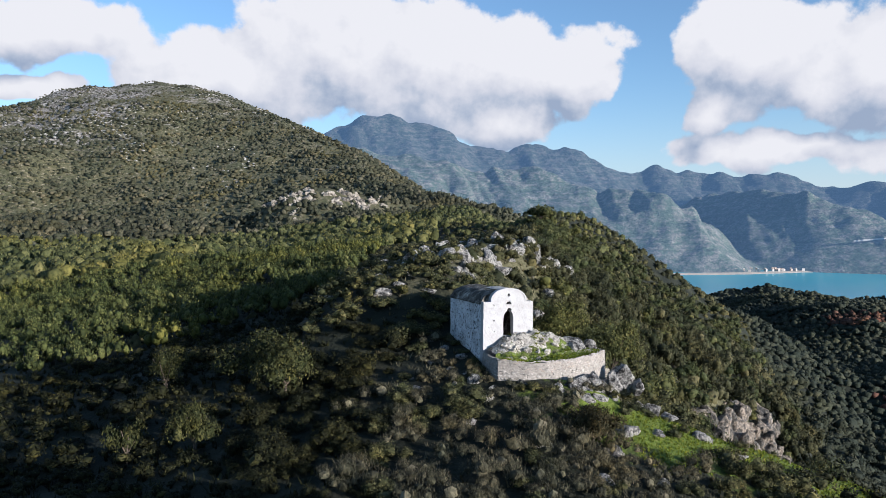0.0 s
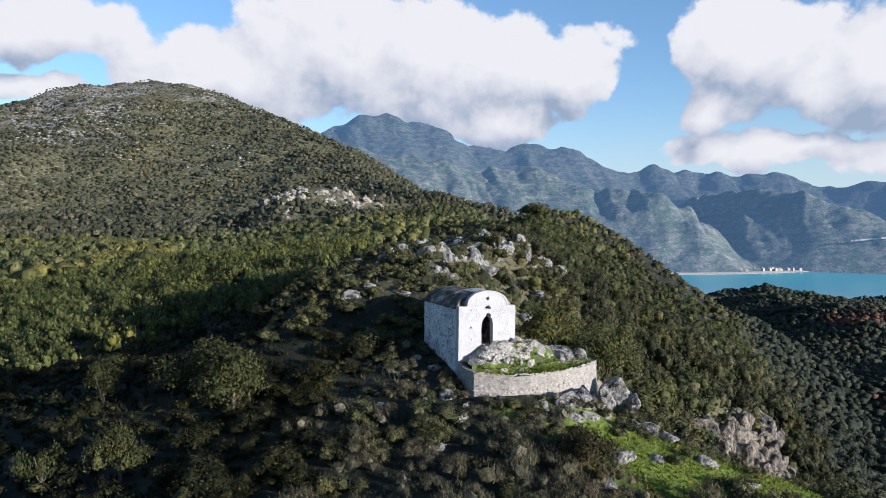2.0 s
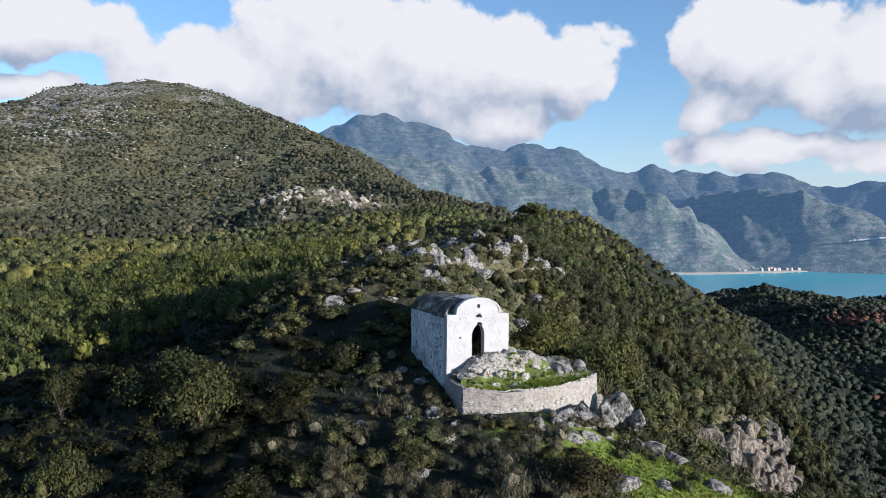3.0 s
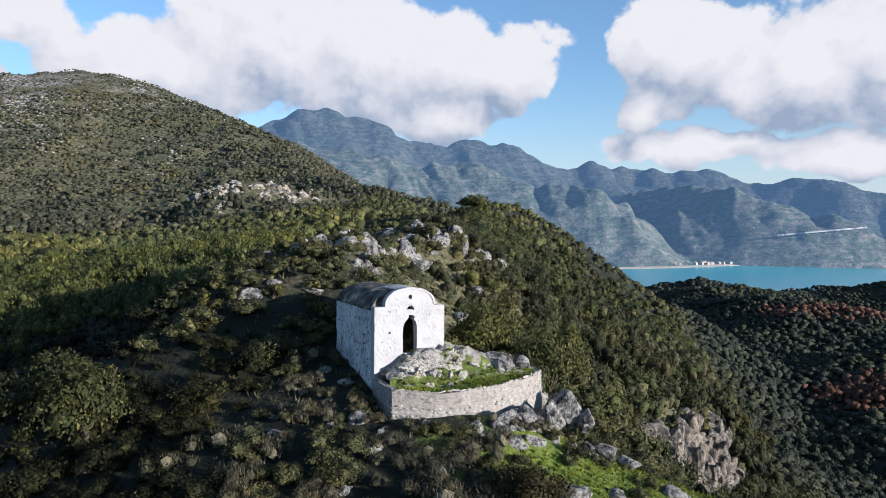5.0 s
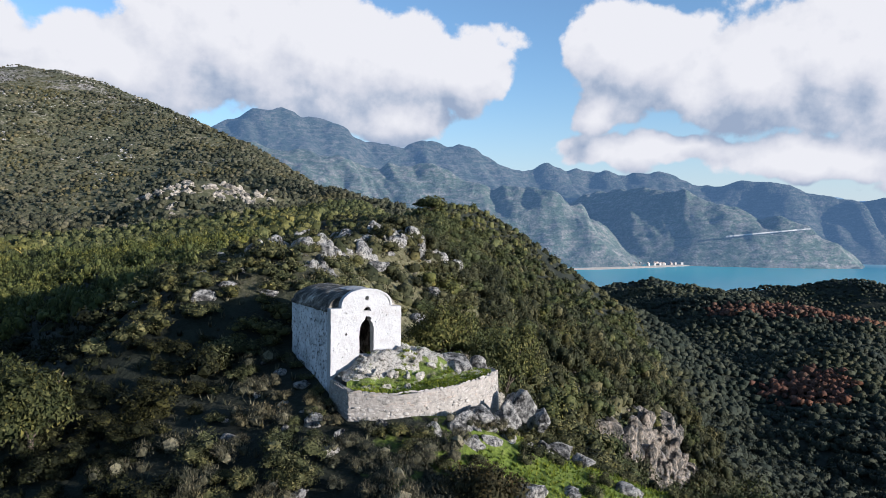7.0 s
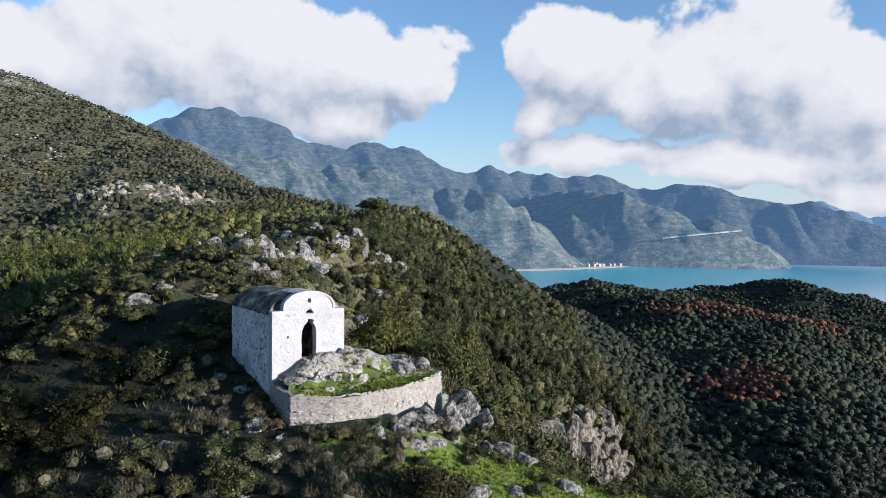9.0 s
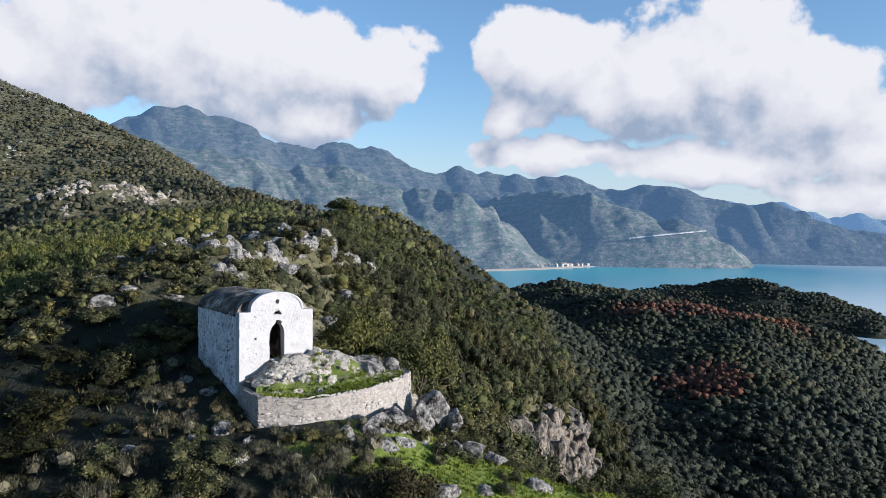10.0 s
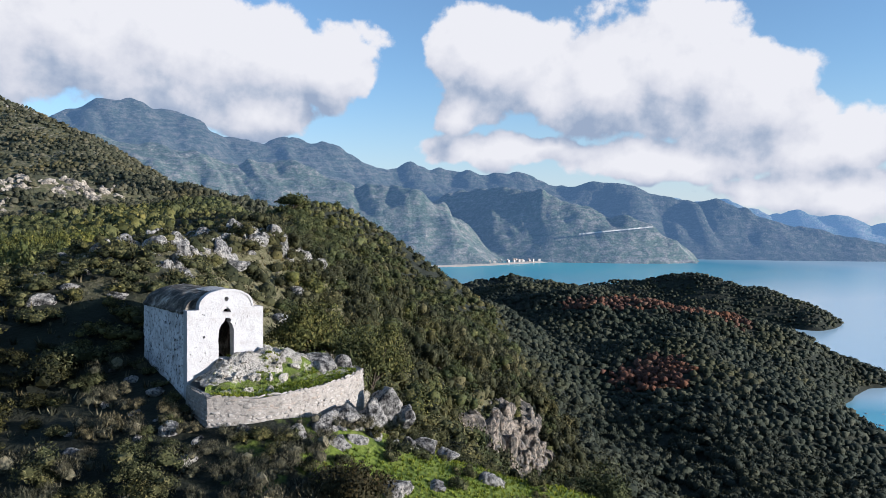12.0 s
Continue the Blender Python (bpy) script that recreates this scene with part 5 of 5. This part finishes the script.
for k in range(14):
    x, y = 470 + rng0.uniform(0, 75), 395 + rng0.uniform(0, 85)
    boulder(x, y, rng0.uniform(3, 8), rng0.uniform(0.4, 0.8), "rocks in the cove", "dark wet rock standing in the shallow cove", 0.0, 0.4)

# ---------------------------------------------------------------- trees and shrubs near the chapel
SHRUBS = [leafy_shape(200 + k, 1300, 0.08, 9, 1.1, 1, heart=0.6) for k in range(7)]
TUFTS = [leafy_shape(230 + k, 1300, 0.10, 7, 1.3, 1, 1.3, 0.3, 0.6) for k in range(4)]
OUTER = [leafy_shape(250 + k, 190, 0.14, 4, 1.1, 1, heart=0.66) for k in range(6)]
KNOLL_BUSHES = [leafy_shape(270 + k, 420, 0.10, 7, 1.0, 1, heart=0.66) for k in range(6)]
MID = [spray_crown(260 + k, 70, 0.11, 0.9, 1) for k in range(10)]
TREELETS = [leafy_shape(280 + k, 620, 0.09, 8, 1.1, 1, heart=0.66) for k in range(8)]


def plain_mesh(name, shape, material):
    me = bpy.data.meshes.new(name)
    me.from_pydata(shape[0].tolist(), [], shape[1].tolist())
    me.update()
    me.materials.append(material)
    return me


def tree(name, x, y, width, height, seed, material, label, leaves=2600, trunk=0.35, lobes=14, leaf=0.10):
    """A tapered trunk with limbs and a crown of leaf sprays."""
    z = float(land(np.array([x]), np.array([y]))[0])
    top = new(name)
    top.matrix_world = pose(x, y, z)
    tagged(top, label, "tree")
    rng = random.Random(seed)
    bm = bmesh.new()
    limbs = [((0, 0, -0.3), (rng.uniform(-0.1, 0.1), rng.uniform(-0.1, 0.1), height * trunk), 0.045 * height ** 0.9, 0.03 * height ** 0.9)]
    for k in range(7):
        a = 2 * math.pi * k / 7 + rng.uniform(-0.3, 0.3)
        limbs.append(((0, 0, height * trunk * rng.uniform(0.6, 1.0)), (math.cos(a) * width * 0.33, math.sin(a) * width * 0.33, height * rng.uniform(0.55, 0.85)), 0.022 * height ** 0.9, 0.008 * height ** 0.9))
    for p0, p1, r0, r1 in limbs:
        axis = Vector(p1) - Vector(p0)
        m = Matrix.Translation((Vector(p0) + Vector(p1)) / 2) @ axis.to_track_quat("Z", "Y").to_matrix().to_4x4()
        bmesh.ops.create_cone(bm, cap_ends=True, segments=7, radius1=r0, radius2=r1, depth=axis.length, matrix=m)
    part("trunk", bm, m_bark, top)
    v, f = leafy_shape(seed, leaves, leaf, lobes, 1.0, 1, heart=0.42)
    v = v * np.array([width / 2, width / 2, height * (1 - trunk * 0.6) / 1.25]) + np.array([0, 0, height * trunk * 0.6])
    mesh_object("crown", v, f, material, top)
    return top


tree("holm_oak", -11.6, 52.6, 5.6, 4.6, 301, m_oak, "dense dark green holm oak on the shaded slope", 13000, 0.25, 18, 0.05)
tree("holm_oak", -22.0, 56.5, 2.8, 3.3, 302, m_oak, "small round holm oak catching the sun", 5000, 0.3, 12, 0.05)
tree("holm_oak", -15.9, 45.8, 2.8, 3.2, 303, m_oak, "small round holm oak catching the sun", 4000, 0.25, 12, 0.06)
tree("holm_oak", -20.4, 46.0, 1.8, 2.8, 304, m_oak, "small round holm oak catching the sun", 1600, 0.3, 8, 0.10)
tree("pistachio_bush", 9.4, 43.6, 3.4, 2.3, 305, m_brown_leaf, "dark brown-green mastic bush on the bank", 5000, 0.1, 13, 0.055)
tree("pine_tree", 37.8, 71.0, 7.4, 7.0, 306, m_near_pine, "spreading green pine on the steep slope", 9000, 0.45, 20, 0.045)
tree("pine_tree", 39.9, 61.0, 5.4, 6.0, 307, m_near_pine, "spreading green pine on the steep slope", 6000, 0.45, 18, 0.05)
tree("pine_tree", 11.6, 69.0, 5.6, 5.0, 308, m_near_pine, "bushy green pine behind the chapel", 9000, 0.25, 16, 0.05)
tree("pine_tree", 15.8, 66.0, 5.0, 4.8, 309, m_near_pine, "bushy green pine behind the chapel", 8000, 0.25, 14, 0.05)
tree("pine_tree", 27.0, 198.0, 9.0, 5.0, 310, m_near_pine, "windswept pine on the skyline", 1500, 0.4, 9, 0.12)

shade_shrub_meshes = [plain_mesh("shrub", s, m_shade_shrub) for s in SHRUBS]
lit_shrub_meshes = [plain_mesh("shrub", s, m_lit_olive) for s in SHRUBS]
tuft_meshes = [plain_mesh("shrub", s, m_grey_shrub) for s in TUFTS]
sx, sy = field(-74, 56, 18, 68, 1.55, 11)
cliff = on_cliff(sx, sy)
ok = clear_of_site(sx, sy) & (hashed(sx, sy, 4) - 0.7 * cliff > 0.06)
sx, sy = sx[ok], sy[ok]
sz = land(sx, sy)
rng1 = np.random.default_rng(12)
w = rng1.uniform(0.45, 1.0, len(sx)) * (1 + 0.35 * (sx > 18)) * np.where(rng1.random(len(sx)) > 0.88, 1.6, 1.0)
grey = (value_noise(sx, sy, 6.0, 8) + 0.25 * ((sx > -2) & (sx < 13) & (sy < 52)) + rng1.normal(0, 0.22, len(sx)) > 0.02) & (sx < 20) & (sx > -5 + 2.0 * rng1.normal(size=len(sx)))
upper = (sy > 60.5) & (sx > -12)
w = w * np.where(upper, 1.25, 1.0)
near = np.hypot(sx - 5, sy - 46) + 100 * upper
order = np.argsort(near)
single = np.zeros(len(sx), bool)
single[order[:290]] = True
for k in order[:290]:
    # West of x = -4 the shade-darkened leaves, east of it the bright ones.
    ob = new("shrub", (tuft_meshes[k % 4] if grey[k] else lit_shrub_meshes[k % 7] if sx[k] > -4 else shade_shrub_meshes[k % 7]))
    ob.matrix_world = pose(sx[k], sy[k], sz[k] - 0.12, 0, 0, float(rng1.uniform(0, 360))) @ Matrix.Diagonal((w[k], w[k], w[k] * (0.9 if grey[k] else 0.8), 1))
    tagged(ob, "grey-green dry tufted shrub on the slope" if grey[k] else "olive-green shrub below the chapel, coloured bright as if sunlit" if sx[k] > -4 else "evergreen shrub on the slope, its green darkened as shade", "shrub", "shrubs round the chapel")
pts = np.stack([sx, sy, sz - 0.12], 1)
q = ~single & upper & (hashed(sx, sy, 17) > np.where((sx < 2) & (sy < 71), -1.0, 0.40))
spread("shrubbery", KNOLL_BUSHES, pts[q], w[q], w[q] * 0.85, 12, m_lit_olive, "rounded olive-green bushes between the rocks of the knoll", "shrubs")
q = ~single & ~upper
spread("shrubbery", OUTER, pts[q], w[q], w[q] * 0.85, 13, m_shade_shrub, "dense evergreen scrub on the slope, its green darkened as shade", "shrubs")


for k, (x, y, s) in enumerate([(14.6, 49.6, 0.5), (16.4, 48.2, 0.6), (18.6, 50.4, 0.55), (21.0, 49.0, 0.6), (15.2, 46.4, 0.55), (13.4, 51.2, 0.45), (19.6, 52.4, 0.5), (23.6, 50.6, 0.6), (10.8, 50.2, 0.55), (9.2, 49.9, 0.62), (7.4, 49.0, 0.5), (5.4, 48.8, 0.5), (17.4, 45.0, 0.6), (3.0, 52.2, 0.5), (2.3, 53.4, 0.5), (1.7, 55.2, 0.45), (1.0, 57.2, 0.5), (25.4, 47.6, 0.5), (22.2, 46.4, 0.4), (20.2, 47.6, 0.35), (16.0, 50.6, 0.4), (24.4, 52.6, 0.45), (12.6, 48.4, 0.45), (27.2, 50.2, 0.5), (5.0, 49.3, 0.6), (6.3, 48.9, 0.6), (7.6, 48.7, 0.6), (3.1, 50.0, 0.6), (2.3, 51.2, 0.6), (8.7, 48.2, 0.5), (4.1, 48.0, 0.7), (6.8, 47.6, 0.6), (9.9, 47.6, 0.5), (5.4, 46.8, 0.65), (2.4, 48.8, 0.65), (8.2, 46.9, 0.55)]):
    ob = new("shrub", (tuft_meshes[k % 4] if k in (8, 9, 10) or k > 23 and k % 3 == 0 else lit_shrub_meshes[k % 7]))
    ob.matrix_world = pose(x, y, float(land(np.array([x]), np.array([y]))[0]) - 0.1, 0, 0, 67 * k) @ Matrix.Diagonal((s, s, s * 0.8, 1))
    tagged(ob, "low bush growing in the grass under the wall", "shrub", "bushes on the bank")

# ---------------------------------------------------------------- the slopes round about
x, y = field(-39, 54, 68, 175, 2.25, 15)
rocky = value_noise(x, y, 9.0, 51) + 0.25 * value_noise(x, y, 3.0, 52) - 0.018 * np.abs(x - 3 - 0.0 * y) * 1.0
cliff = on_cliff(x, y)
ok = hashed(x, y, 5) - 0.95 * cliff > np.where((np.abs(x - 2) < 16) & (y < 128), np.where(rocky > 0.05, 0.34, 0.05) + 0.08 * ((y > 88) & (x > -2)), 0.06)
x, y = x[ok], y[ok]
rng1 = np.random.default_rng(16)
east = np.clip((x - 8) / 20, 0, 1)
big = (x > 9) & (np.hypot(x - 3, y - 15) < 128) & (value_noise(x, y, 3.0, 77) > -0.08) & (rng1.random(len(x)) > 0.35)
w = rng1.uniform(0.75, 1.3, len(x)) * (1 + 0.25 * east) * np.where(big, 1.45, 1.0)
west = (x < -14 + 0.0 * y) & (y > 62) & (rng1.random(len(x)) > 0.35)
w = w * np.where(west, 1.35, 1.0)
pts = np.stack([x, y, land(x, y) - 0.2], 1)
h = w * rng1.uniform(0.85, 1.25, len(x)) * np.where(west, 1.35, 0.85 + 0.4 * east)
spread("low_trees", TREELETS, pts[big], w[big], h[big], 56, m_mid, "dark green holm oaks and pines on the steep side", "woodland")
west &= ~big
rest = ~west & ~big
spread("shrubbery", MID, pts[rest], w[rest], h[rest], 17, m_mid, "green maquis scrub and low pines on the ridge", "shrubs")
YOUNG = [leafy_shape(290 + k, 150, 0.11, 5, 1.3, 1, 0.3) for k in range(8)]
spread("young_pines", YOUNG, pts[west], w[west], h[west], 55, m_young, "bright green young pines in the sunny valley", "woodland")

rng1 = np.random.default_rng(57)
x, y = rng1.uniform(10, 85, 900), rng1.uniform(58, 200, 900)
cliff = on_cliff(x, y)
ok = (x > 8 + 0.12 * (y - 58)) & (x < 26 + 0.55 * (y - 58)) & ~cliff
x, y = x[ok][:260], y[ok][:260]
w = rng1.uniform(1.5, 2.6, len(x))
spread("low_trees", TREELETS, np.stack([x, y, land(x, y) - 0.3], 1), w, w * rng1.uniform(0.8, 1.15, len(x)), 58, m_near_pine, "spreading pines among the maquis on the steep side", "woodland")
for k in range(16):
    y = rng0.uniform(62, 125)
    x = 13 + 0.42 * (y - 58) + rng0.gauss(0, 3.5)
    crag = boulder(x, y, rng0.uniform(1.8, 3.8), rng0.uniform(0.9, 1.5), "outcrops on the steep side", "grey and buff limestone outcrop between the trees", None, 0.1, crag=True)
    crag.data = CLIFF_MESHES[k % len(CLIFF_MESHES)]

FAR = [spray_crown(400 + k, 44, 0.13, 0.95, 1) for k in range(8)]
x, y = field(-36, 15, 175, 430, 3.9, 18)
ok = hashed(x, y, 6) > 0.12 + 0.25 * (value_noise(x, y, 30, 61) > 0.2)
x, y = x[ok], y[ok]
rng1 = np.random.default_rng(19)
w = rng1.uniform(1.3, 2.9, len(x)) * np.where((x > -2) & (y < 330), 0.55, 1.0)
spread("woodland", FAR, np.stack([x, y, land(x, y) - 0.3], 1), w, w * 1.45, 20, m_valley, "green pine and maquis woodland in the valley", "woodland")

x, y = field(-2, 16, 172, 330, 2.5, 59)
ok = (x > 0) & (hashed(x, y, 15) > 0.05)
x, y = x[ok], y[ok]
w = np.random.default_rng(60).uniform(0.8, 1.35, len(x))
spread("shrubbery", FAR, np.stack([x, y, land(x, y) - 0.25], 1), w, w * 0.95, 61, m_mid, "low green maquis along the crest of the ridge", "shrubs")

CAPS = [spray_crown(430 + k, 12, 0.18, 0.85, 1) for k in range(8)]
PINES = [spray_crown(470 + k, 16, 0.14, 0.75, 1) for k in range(10)]
NEAR_PINES = [spray_crown(490 + k, 100, 0.12, 0.8, 1) for k in range(10)]
x, y = field(-38, 14, 430, 800, 4.4, 21)
ok = hashed(x, y, 7) > 0.15 + 0.0006 * (np.hypot(x, y) - 430) + 0.5 * np.clip(value_noise(x, y, 40, 62) + 0.1, 0, 0.6)
ok &= ~(on_shoulder(x, y) & (hashed(x, y, 23) > 0.22))
x, y = x[ok], y[ok]
rng1 = np.random.default_rng(22)
w = rng1.uniform(2.0, 4.2, len(x))
spread("woodland", CAPS, np.stack([x, y, land(x, y) - 0.4], 1), w, w * 1.2, 23, m_scrub, "patchy maquis on the far hillside", "woodland")
LOW = [(v, f) for v, f in (crown_shape(450 + k, 1, 0.8) for k in range(6))]
x, y = field(-36, 6, 800, 1750, 5.9, 24)
ok = (hashed(x, y, 8) > 0.20 + 0.20 * np.clip((land(x, y) - 200) / 200, 0, 1) + 0.5 * np.clip(value_noise(x, y, 90, 63) + 0.15, 0, 0.7) + 0.15 * np.exp(-((x + 680) / 190) ** 2 - ((y - 1260) / 210) ** 2)) & (land(x, y) > 90)
x, y = x[ok], y[ok]
rng1 = np.random.default_rng(25)
w = rng1.uniform(2.2, 5.0, len(x)) * np.where(land(x, y) > 390, 0.6, 1.0)
spread("scrubland", LOW, np.stack([x, y, land(x, y) - 0.6], 1), w, w * 1.1, 26, m_scrub, "sparse dark scrub on the high stony hill", "scrub")
x, y = field(-36, 0, 800, 1750, 9.0, 27)
ok = (fbm(x, y, 60, 3, 64) + 0.0008 * (land(x, y) - 440) + 0.42 * np.exp(-((x + 680) / 150) ** 2 - ((y - 1260) / 170) ** 2) > 0.22) & (land(x, y) > 190)
x, y = x[ok], y[ok]
rng1 = np.random.default_rng(28)
w = rng1.uniform(1.2, 4.2, len(x))
spread("rock_outcrop", [rock_shape(130 + k, 1) for k in range(5)], np.stack([x, y, land(x, y) - 1.0], 1), w, w * 0.6, 29, m_rock, "pale limestone outcrops on the high hill", "rocks")

x, y = field(13, 55, 150, 950, 4.8, 30)
z = land(x, y)
band = np.clip(((x - 365) * 125 + (y - 622) * -50) / (125.0 ** 2 + 50.0 ** 2), 0, 1)
red = 1.5 * np.exp(-((x - 304) ** 2 + (y - 428) ** 2) / 800.0) + 0.85 * np.exp(-((x - 365 - 125 * band) ** 2 + (y - 622 + 50 * band) ** 2) / 500.0)
rng1 = np.random.default_rng(31)
burnt = (red + rng1.uniform(-0.2, 0.2, len(x)) + 0.5 * value_noise(x, y, 25, 71) > 0.5)
ok = (z > 1.5) & (hashed(x, y, 9) > 0.10)
burnt &= red > 0.15
upper = (z > 62) & (np.hypot(x - 3, y - 15) < 420) & (x < 210)
ok &= ~upper
w = rng1.uniform(2.6, 5.0, len(x))
pts = np.stack([x, y, z - 0.3], 1)
h = w * rng1.uniform(0.8, 1.3, len(x))
close = np.hypot(x - 3, y - 15) < 430
q = ok & ~burnt & close
spread("pine_wood", NEAR_PINES, pts[q], w[q], h[q], 46, m_pine, "green umbrella pines crowding the steep slope", "woodland")
q = ok & ~burnt & ~close
spread("pine_wood", PINES, pts[q], w[q], h[q], 32, m_pine, "dense dark green pine wood above the shore", "woodland")
spread("pine_wood", PINES, pts[ok & burnt], w[ok & burnt], w[ok & burnt] * 1.1, 33, m_red, "patch of scorched red-brown pines", "woodland")
x, y = field(13, 55, 150, 420, 3.3, 47)
z = land(x, y)
ok = (z > 62) & (x < 210) & (hashed(x, y, 14) > 0.08)
rng1 = np.random.default_rng(48)
w = rng1.uniform(1.0, 1.8, ok.sum())
spread("shrubbery", [spray_crown(510 + k, 50, 0.13, 0.9, 1) for k in range(10)], np.stack([x[ok], y[ok], z[ok] - 0.3], 1), w, w * rng1.uniform(0.7, 1.1, ok.sum()), 49, m_mid, "green maquis and young pines on the steep side", "shrubs")
x, y = field(20, 50, 950, 1500, 7.4, 34)
z = land(x, y)
ok = z > 1.5
rng1 = np.random.default_rng(35)
w = rng1.uniform(3.0, 5.2, ok.sum())
spread("pine_wood", LOW, np.stack([x[ok], y[ok], z[ok] - 0.5], 1), w, w * 0.95, 36, m_pine, "dark pine wood on the low cape", "woodland")

# ---------------------------------------------------------------- grass
x, y = field(-10, 40, 20, 52, 0.28, 37)
ok = bank(x, y) > 0.12
x, y = x[ok], y[ok]
rng1 = np.random.default_rng(38)


def tuft_shape(seed):
    rng = np.random.default_rng(seed)
    vs = []
    for _ in range(7):
        a, lean = rng.uniform(0, 2 * np.pi), rng.uniform(0.1, 0.9)
        d = np.array([np.cos(a), np.sin(a), 0])
        s = np.array([-d[1], d[0], 0]) * 0.14
        o = d * rng.uniform(0, 0.5)
        vs += [o - s, o + s, o + d * lean + np.array([0, 0, rng.uniform(0.6, 1.2)])]
    return np.array(vs), np.arange(21).reshape(-1, 3)


TUFT = [tuft_shape(500 + k) for k in range(5)]
w = rng1.uniform(0.12, 0.26, len(x))
spread("grass", TUFT, np.stack([x, y, land(x, y)], 1), w, w * 0.8, 39, m_grass, "bright fresh green grass on the sunny bank", "grass")

x, y = field(-70, 50, 18, 100, 0.95, 41)
ok = (bank(x, y) < 0.3) & clear_of_site(x, y) & (hashed(x, y, 12) > 0.35) & (x > -6)
x, y = x[ok], y[ok]
rng1 = np.random.default_rng(42)
w = rng1.uniform(0.2, 0.55, len(x))
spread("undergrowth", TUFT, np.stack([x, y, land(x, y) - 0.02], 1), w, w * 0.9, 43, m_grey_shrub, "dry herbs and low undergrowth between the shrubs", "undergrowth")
# The same tufts again in shade-darkened colour on the western slope.
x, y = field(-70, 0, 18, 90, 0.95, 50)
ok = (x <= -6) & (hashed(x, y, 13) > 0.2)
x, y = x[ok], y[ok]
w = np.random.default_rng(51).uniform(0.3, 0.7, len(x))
spread("undergrowth", TUFT, np.stack([x, y, land(x, y) - 0.02], 1), w, w * 0.8, 52, m_shade_shrub, "low undergrowth coloured dark for the shaded slope", "undergrowth")

rng1 = np.random.default_rng(44)
strip = np.nonzero(inside & ((tv < -2.2) | (hashed(np.floor(tu * 1.1), np.floor(tv * 1.3), 6) > 0.80)) & (tu > 0.3) & (TX < 12.0))
pick = rng1.integers(0, len(strip[0]), 1500)
strip = (strip[0][pick], strip[1][pick])
tuft_at = np.stack([TX[strip] + rng1.uniform(-0.14, 0.14, 1500), TY[strip] + rng1.uniform(-0.14, 0.14, 1500), TZ[strip] - 0.02], 1)
w = rng1.uniform(0.08, 0.19, 1500)
spread("grass", TUFT, tuft_at, w, w * 0.8, 45, m_grass, "fresh green grass on the walled terrace", "grass")

# ---------------------------------------------------------------- the wall's stones
STONE_MESHES = []
for k in range(10):
    v, f = rock_shape(600 + k, 2 if k < 5 else 1)
    me = bpy.data.meshes.new("stone")
    me.from_pydata((v - np.array([0, 0, 0.38])).tolist(), [], f.tolist())
    me.update()
    me.materials.append(m_stone)
    STONE_MESHES.append(me)
rng0 = random.Random(90)
places = []
drop = 0.05
while drop > -1.75:
    tall, s = rng0.uniform(0.11, 0.20), 0.12 + rng0.uniform(0, 0.2)
    while s < WALL_LENGTH - 0.1:
        step = rng0.uniform(0.16, 0.46)
        places.append((s + step / 2, drop - tall / 2 + 0.05 * math.sin(s * 1.3 + drop * 9) + rng0.uniform(-0.03, 0.03), step, tall * rng0.uniform(0.75, 1.15)))
        s += step
    drop -= tall
places = sorted(places, key=lambda q: -q[1])
rest = []
for count, (s, dz, wide, tall) in enumerate(places):
    p, h = along(TERRACE, s)
    nrm = Vector((math.sin(h), -math.cos(h), 0))
    c = p + nrm * (-dz * 0.05 + rng0.uniform(-0.02, 0.015)) + Vector((0, 0, dz))
    m = Matrix.Translation(c) @ pose(0, 0, 0, rng0.uniform(-6, 6), rng0.uniform(-12, 12), math.degrees(h) + rng0.uniform(-6, 6)) @ Matrix.Diagonal((wide * rng0.uniform(0.46, 0.6), 0.028, tall * rng0.uniform(0.55, 0.85), 1))
    me = rng0.choice(STONE_MESHES)
    if count < 300:
        ob = new("stone", me)
        ob.parent = retaining
        ob.matrix_world = m
    else:
        rest.append((me, m))
vs, fs, n = [], [], 0
for me, m in rest:
    vs += [tuple(m @ v.co) for v in me.vertices]
    fs += [tuple(q + n for q in f.vertices) for f in me.polygons]
    n += len(me.vertices)
if vs:
    lower = mesh_object("lower_stones", np.array(vs), np.array(fs), m_stone, retaining)
    tagged(lower, "pale rubble at the foot of the wall", kind="stuff")
